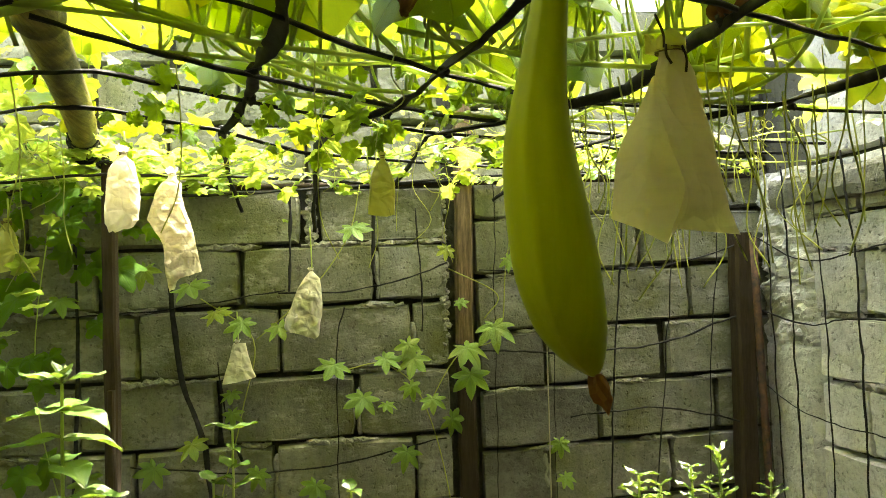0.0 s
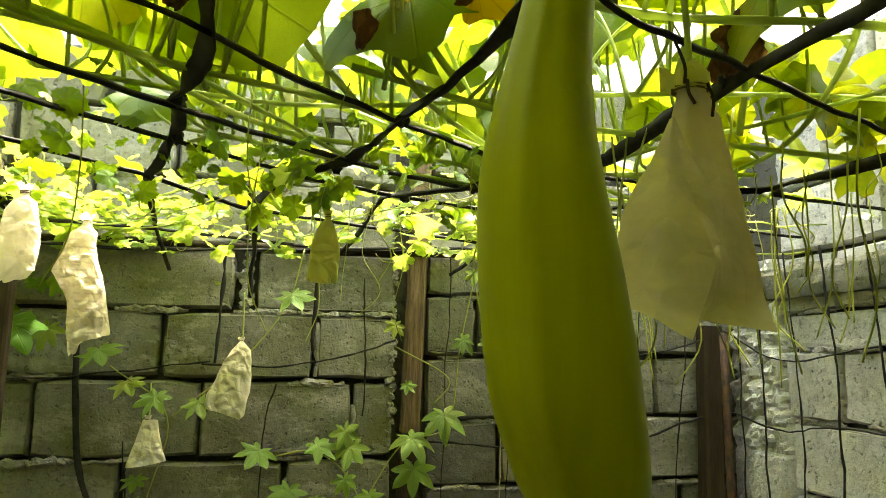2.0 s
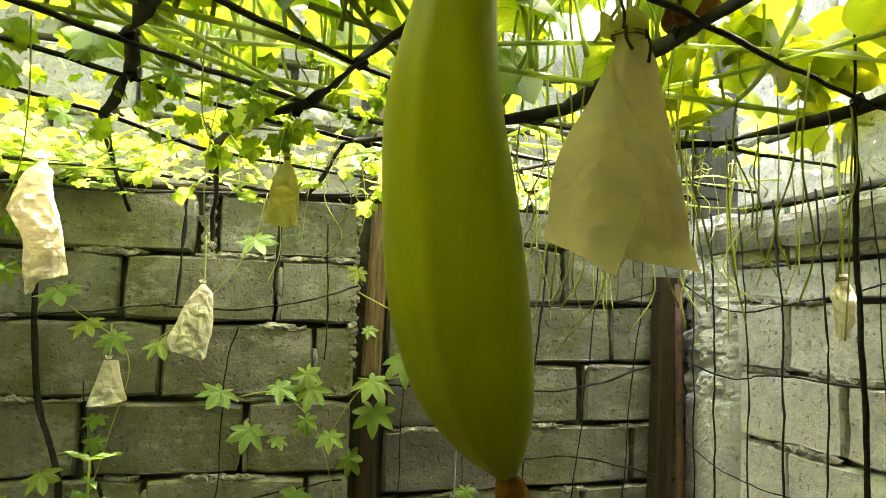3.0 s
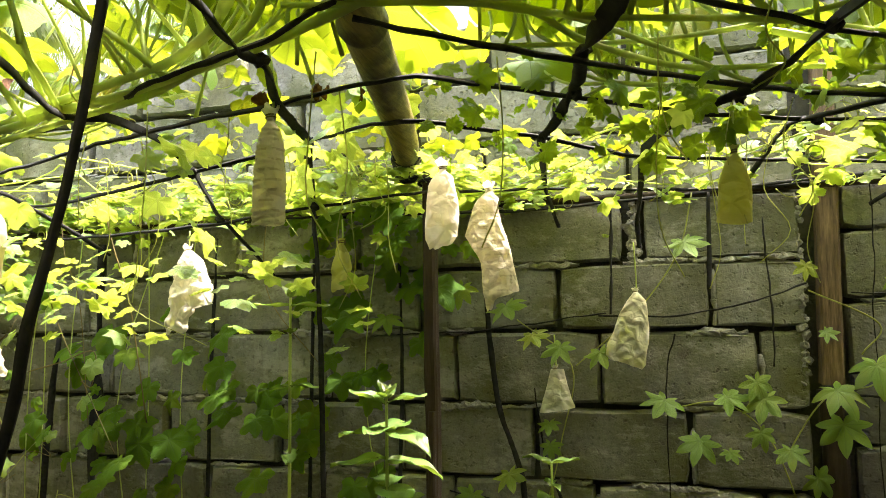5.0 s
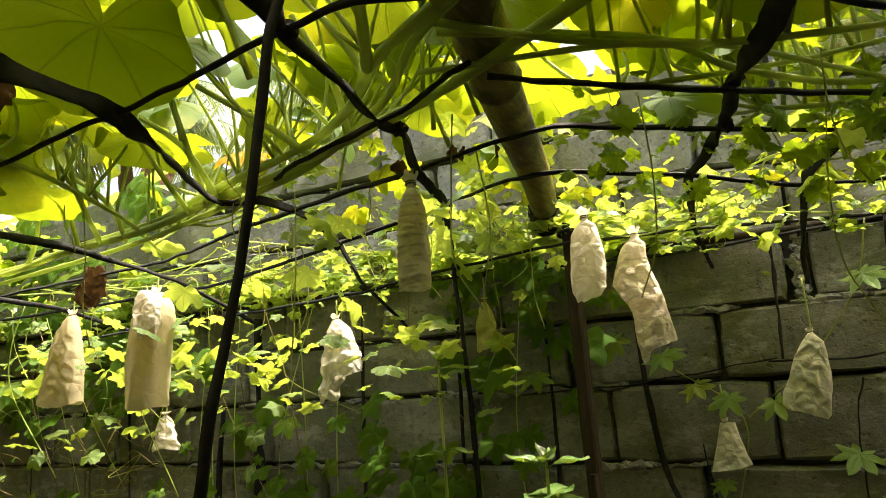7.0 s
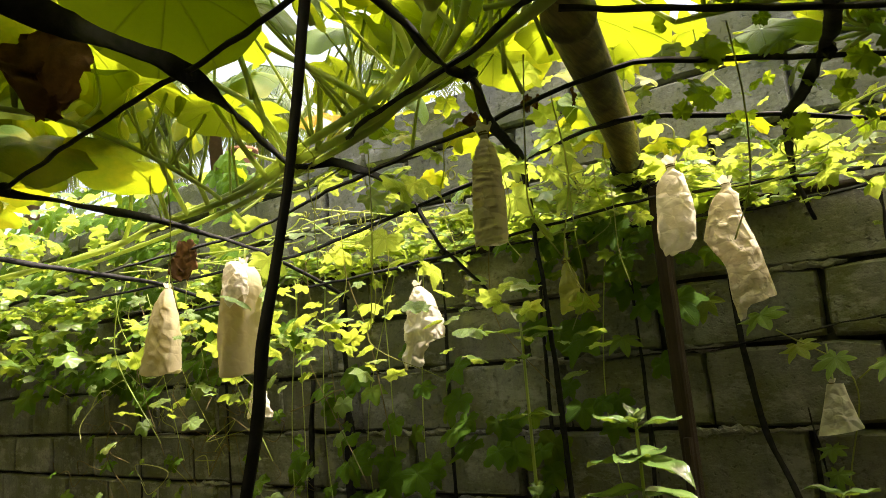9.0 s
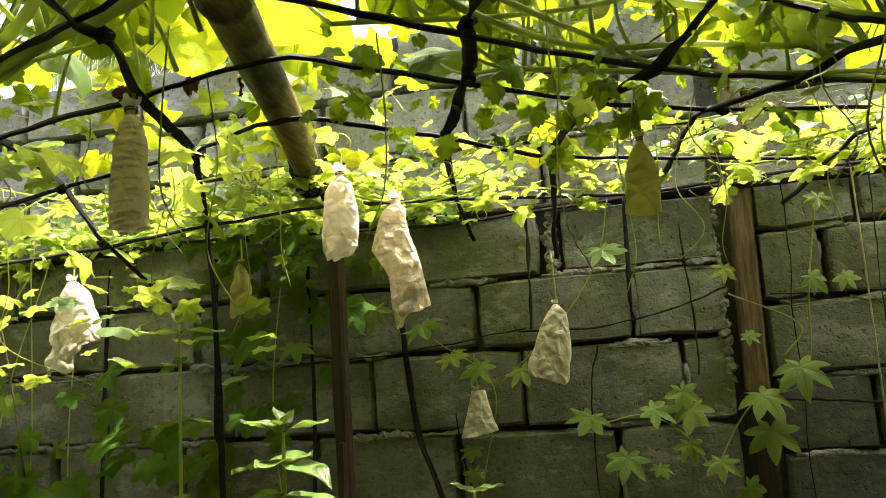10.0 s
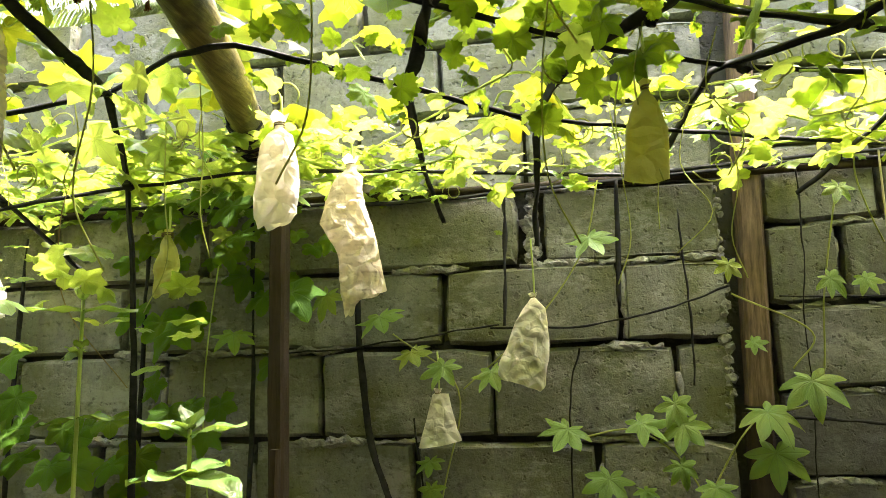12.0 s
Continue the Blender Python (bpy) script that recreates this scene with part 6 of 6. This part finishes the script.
for k in range(30):
    x, z = rng.uniform(-2.0, -0.95), rng.uniform(1.10, 1.66)
    part("leaf", rng.choice(HEDGE_LEAVES), hedge, "", wall_leaf_pose(x, rng.uniform(-0.25, -0.08), z, rng.uniform(0.045, 0.08), rng))
for k in range(7):
    x = rng.uniform(-2.4, -0.9)
    pts = [(x, -0.12, 0.0), (x + rng.uniform(-0.1, 0.1), -0.14, 0.8), (x + rng.uniform(-0.12, 0.12), -0.12, 1.5), (x + rng.uniform(-0.15, 0.15), -0.15, 2.05)]
    part("runner", tube("runner", pts, 0.0018, M_STEM, 6, 7), hedge)

for k in range(290):
    x, z = rng.uniform(-5.2, -2.3), rng.uniform(1.7, 2.62)
    part("leaf", rng.choice(HEDGE_LEAVES), hedge, "", wall_leaf_pose(x, rng.uniform(-0.30, -0.06), z, rng.uniform(0.05, 0.10), rng))

sunlit = thing("sunlit_climber", "bright tangle of young leaves and dry runners in the sun", "vine")
rng = random.Random(43)
spots = [(-1.08, 1.76), (-0.95, 1.78), (-1.24, 1.92), (-1.22, 1.8), (-2.23, 1.99), (-1.74, 1.88), (-1.86, 1.88), (-2.09, 1.83), (-2.72, 1.86), (-2.45, 1.86), (-1.64, 1.8), (-2.29, 1.92), (-2.48, 1.67), (-1.67, 1.92), (-1.51, 1.9), (-1.6, 1.75), (-2.0, 1.72), (-2.6, 1.95)]
for k in range(170):
    bx, bz = rng.choice(spots)
    x, z = bx + rng.gauss(0, 0.08), bz + rng.gauss(0, 0.055)
    s = rng.uniform(0.022, 0.05)
    m = turned((x, -0.45 + rng.gauss(0, 0.1), z), rng.uniform(0, 6.28), rng.uniform(-0.5, 1.0), rng.uniform(-0.5, 0.5), s)
    part("leaf", rng.choice(BLUNT + LOBED[:2]), sunlit, "", m)
far_v, far_f = [], []
for k in range(620):
    x, y, z = rng.uniform(-5.6, -2.1), rng.uniform(-0.55, -0.06), rng.uniform(1.8, 2.62)
    if x > -3.0 and lets_sun(x, y, z, 0.03):
        continue
    m = turned((x, y, z), rng.uniform(0, 6.28), rng.uniform(-0.5, 1.0), rng.uniform(-0.5, 0.5), rng.uniform(0.035, 0.075))
    me = rng.choice(BLUNT + LOBED)
    o = len(far_v)
    far_v += [m @ v.co for v in me.vertices]
    far_f += [tuple(o + j for j in p.vertices) for p in me.polygons]
tagged(part("leaf_cover", mesh_from("leaf_cover", far_v, far_f, M_BITTER), sunlit), "more young leaves far along the wall", kind="stuff")
for k in range(14):
    x = rng.uniform(-2.9, -1.1)
    y = rng.uniform(-0.55, -0.25)
    pts = [(x, y, 2.08), (x + rng.uniform(-0.08, 0.08), y, 1.95), (x + rng.uniform(-0.12, 0.12), y + 0.03, 1.8), (x + rng.uniform(-0.15, 0.15), y + 0.06, rng.uniform(1.4, 1.7))]
    part("runner", tube("runner", pts, rng.uniform(0.001, 0.002), rng.choice((M_STEM, M_TENDRIL, M_WOODY)), 6, 6), sunlit)

# a dry tangle low along the wall, past the bags
for k in range(46):
    q = Vector((rng.uniform(-3.3, -1.75), rng.uniform(-0.55, -0.12), rng.uniform(1.25, 1.85)))
    pts = [q]
    for n in range(rng.randrange(3, 6)):
        pts.append(pts[-1] + Vector((rng.uniform(-0.12, 0.12), rng.uniform(-0.05, 0.05), rng.uniform(-0.11, 0.07))))
    part("runner", tube("runner", pts, rng.uniform(0.0008, 0.0019), rng.choice((M_TENDRIL, M_WOODY, M_WOODY)), 5, 6), sunlit)
for k in range(70):
    x, z = rng.uniform(-3.3, -1.7), rng.uniform(1.25, 1.8)
    part("leaf", rng.choice(HEDGE_LEAVES + BLUNT), sunlit, "", wall_leaf_pose(x, rng.uniform(-0.5, -0.15), z, rng.uniform(0.015, 0.05), rng))


# ---- upright shrubs ----
def leafy_shrub(label, x, y, nodes, stem_top, leaf_len, leaf_wid, seed, lean=(0.0, 0.0)):
    ob = thing("shrub", label, "shrub", loc=(x, y, 0))
    rng = random.Random(seed)
    axis = smooth_path([(lean[0], lean[1], 0), (lean[0] * 0.4, lean[1] * 0.4, stem_top * 0.6), (0, 0, stem_top)], 8)
    v, f = tube_data(axis, lambda t: 0.006 - 0.003 * t, 8)
    part("stem", mesh_from("stem", v, f, M_STEM), ob)
    shapes = [ovate_mesh("leaf", leaf_len, leaf_wid, M_SHRUB, 0.25, 0.06 + 0.12 * k, 0.06, 1.9 * k) for k in range(3)]
    for z, yaw, s, pitch in nodes:
        for side in (0, 1):
            m = Matrix.LocRotScale((0, 0, z), (Matrix.Rotation(yaw + math.pi * side + rng.uniform(-0.2, 0.2), 3, "Z") @ Matrix.Rotation(pitch + rng.uniform(-0.12, 0.12), 3, "X")).to_euler(), (s, s, s))
            part("leaf", rng.choice(shapes), ob, "", m)
    return ob


leafy_shrub("upright green shrub with glossy paired leaves", -0.752, -0.62, [(1.60, 1.3, 0.36, 0.9), (1.595, 0.2, 0.45, 0.6), (1.585, 1.75, 0.75, 0.35), (1.535, 1.35, 1.05, 0.1), (1.53, 0.1, 0.9, 0.25), (1.48, 1.9, 1.0, 0.0), (1.43, 0.5, 1.1, 0.1), (1.36, 1.5, 1.1, 0.0), (1.29, 0.1, 1.1, 0.0), (1.22, 1.4, 1.1, 0.0), (1.1, 0.4, 1.1, 0.0), (0.95, 1.6, 1.1, 0.0), (0.75, 0.3, 1.0, 0.0)], 1.603, 0.108, 0.066, 1)
leafy_shrub("smaller green shrub with paired leaves near the post", -1.04, -0.48, [(1.80, 0.8, 0.5, 0.6), (1.78, 2.0, 0.9, 0.15), (1.72, 0.6, 0.6, 0.3), (1.60, 1.4, 0.8, 0.0), (1.45, 0.5, 0.9, 0.0), (1.3, 1.5, 0.9, 0.0), (1.1, 0.2, 0.9, 0)], 1.80, 0.10, 0.040, 2)
for x, y, z, sd in ((0.47, -0.5, 1.29, 3), (0.60, -0.5, 1.30, 4), (0.68, -0.48, 1.32, 5), (0.80, -0.5, 1.25, 6), (0.54, -0.46, 1.25, 7)):
    rg = random.Random(sd)
    leafy_shrub("thin shrub with narrow leaves catching the sun", x, y, [(z - 0.018 * k, rg.uniform(0, 3.1), rg.uniform(0.6, 1.0), rg.uniform(0.2, 0.9)) for k in range(9)], z, 0.055, 0.014, sd, (rg.uniform(-0.1, 0.1), 0.05))
for x, z, sd in ((-0.50, 1.40, 12), (-0.55, 1.27, 13), (-0.2, 1.22, 14)):
    rg = random.Random(sd)
    leafy_shrub("low green shrub at the foot of the wall", x, -0.2, [(z - 0.05 * k, rg.uniform(0, 3.1), rg.uniform(0.6, 1.0), rg.uniform(0.0, 0.6)) for k in range(8)], z, 0.08, 0.045, sd)


# ---- beyond the wall ----
def palm(x, y, h, seed):
    ob = thing("coconut_palm", "tall coconut palm beyond the wall with drooping fronds", "palm tree", "palms beyond the wall", (x, y, 0))
    rng = random.Random(seed)
    part("trunk", tube("trunk", [(0, 0, 0), (0.2, 0.1, h * 0.5), (0, 0, h)], lambda t: 0.16 - 0.05 * t, M_WOODY, 12, 14, 0.3), ob)
    for k in range(22):
        a = 2 * math.pi * k / 22 + rng.uniform(-0.15, 0.15)
        rise = rng.uniform(-0.7, 1.0)
        d = Vector((math.cos(a), math.sin(a), 0))
        spine = smooth_path([(0, 0, h), tuple(d * 0.9 + Vector((0, 0, h + 0.5 * rise + 0.1))), tuple(d * 1.9 + Vector((0, 0, h + 0.6 * rise - 0.3))), tuple(d * 2.8 + Vector((0, 0, h + 0.2 * rise - 1.3)))], 14)
        verts, faces = tube_data(spine, lambda t: 0.025 - 0.02 * t, 5)
        for i in range(4, len(spine), 1):
            q = spine[i]
            ax = (spine[i] - spine[i - 1]).normalized()
            side = ax.cross(Vector((0, 0, 1))).normalized()
            ln = 0.75 * math.sin(math.pi * min(i / len(spine) * 0.85 + 0.15, 0.97))
            for sgn in (-1, 1):
                for sub in (0, 0.5):
                    p0 = q + ax * sub * 0.08
                    e = p0 + side * sgn * ln * 0.55 + ax * ln * 0.35 + Vector((0, 0, -ln * rng.uniform(0.5, 0.8)))
                    mid = p0.lerp(e, 0.45) + Vector((0, 0, 0.06))
                    w = ax * 0.022
                    o = len(verts)
                    verts += [p0 - w * 0.5, p0 + w * 0.5, mid - w, mid + w, e]
                    faces += [(o, o + 1, o + 3, o + 2), (o + 2, o + 3, o + 4)]
        part("frond", mesh_from("frond", verts, faces, M_PALM), ob)
    return ob


palm(-9.6, 5.2, 6.0, 1)
palm(-13.5, 4.0, 7.2, 2)
palm(-6.5, 8.5, 7.5, 3)


def pot():
    prof = [(0.0, 0.0), (0.035, 0.0), (0.048, 0.02), (0.055, 0.06), (0.058, 0.085), (0.066, 0.087), (0.066, 0.102), (0.055, 0.102), (0.05, 0.06), (0.0, 0.03)]
    seg = 24
    verts = [(r * math.cos(2 * math.pi * k / seg), r * math.sin(2 * math.pi * k / seg), z) for r, z in prof for k in range(seg)]
    faces = [(i * seg + k, i * seg + (k + 1) % seg, (i + 1) * seg + (k + 1) % seg, (i + 1) * seg + k) for i in range(len(prof) - 1) for k in range(seg)]
    return mesh_from("clay_pot", verts, faces, M_CLAY)


for x in (-2.64, -4.93):
    ob = tagged(new("clay_pot", pot()), "reddish clay pot standing on the wall top", "pot", "pots on the wall")
    ob.location = (x, 0.09, 2.60)
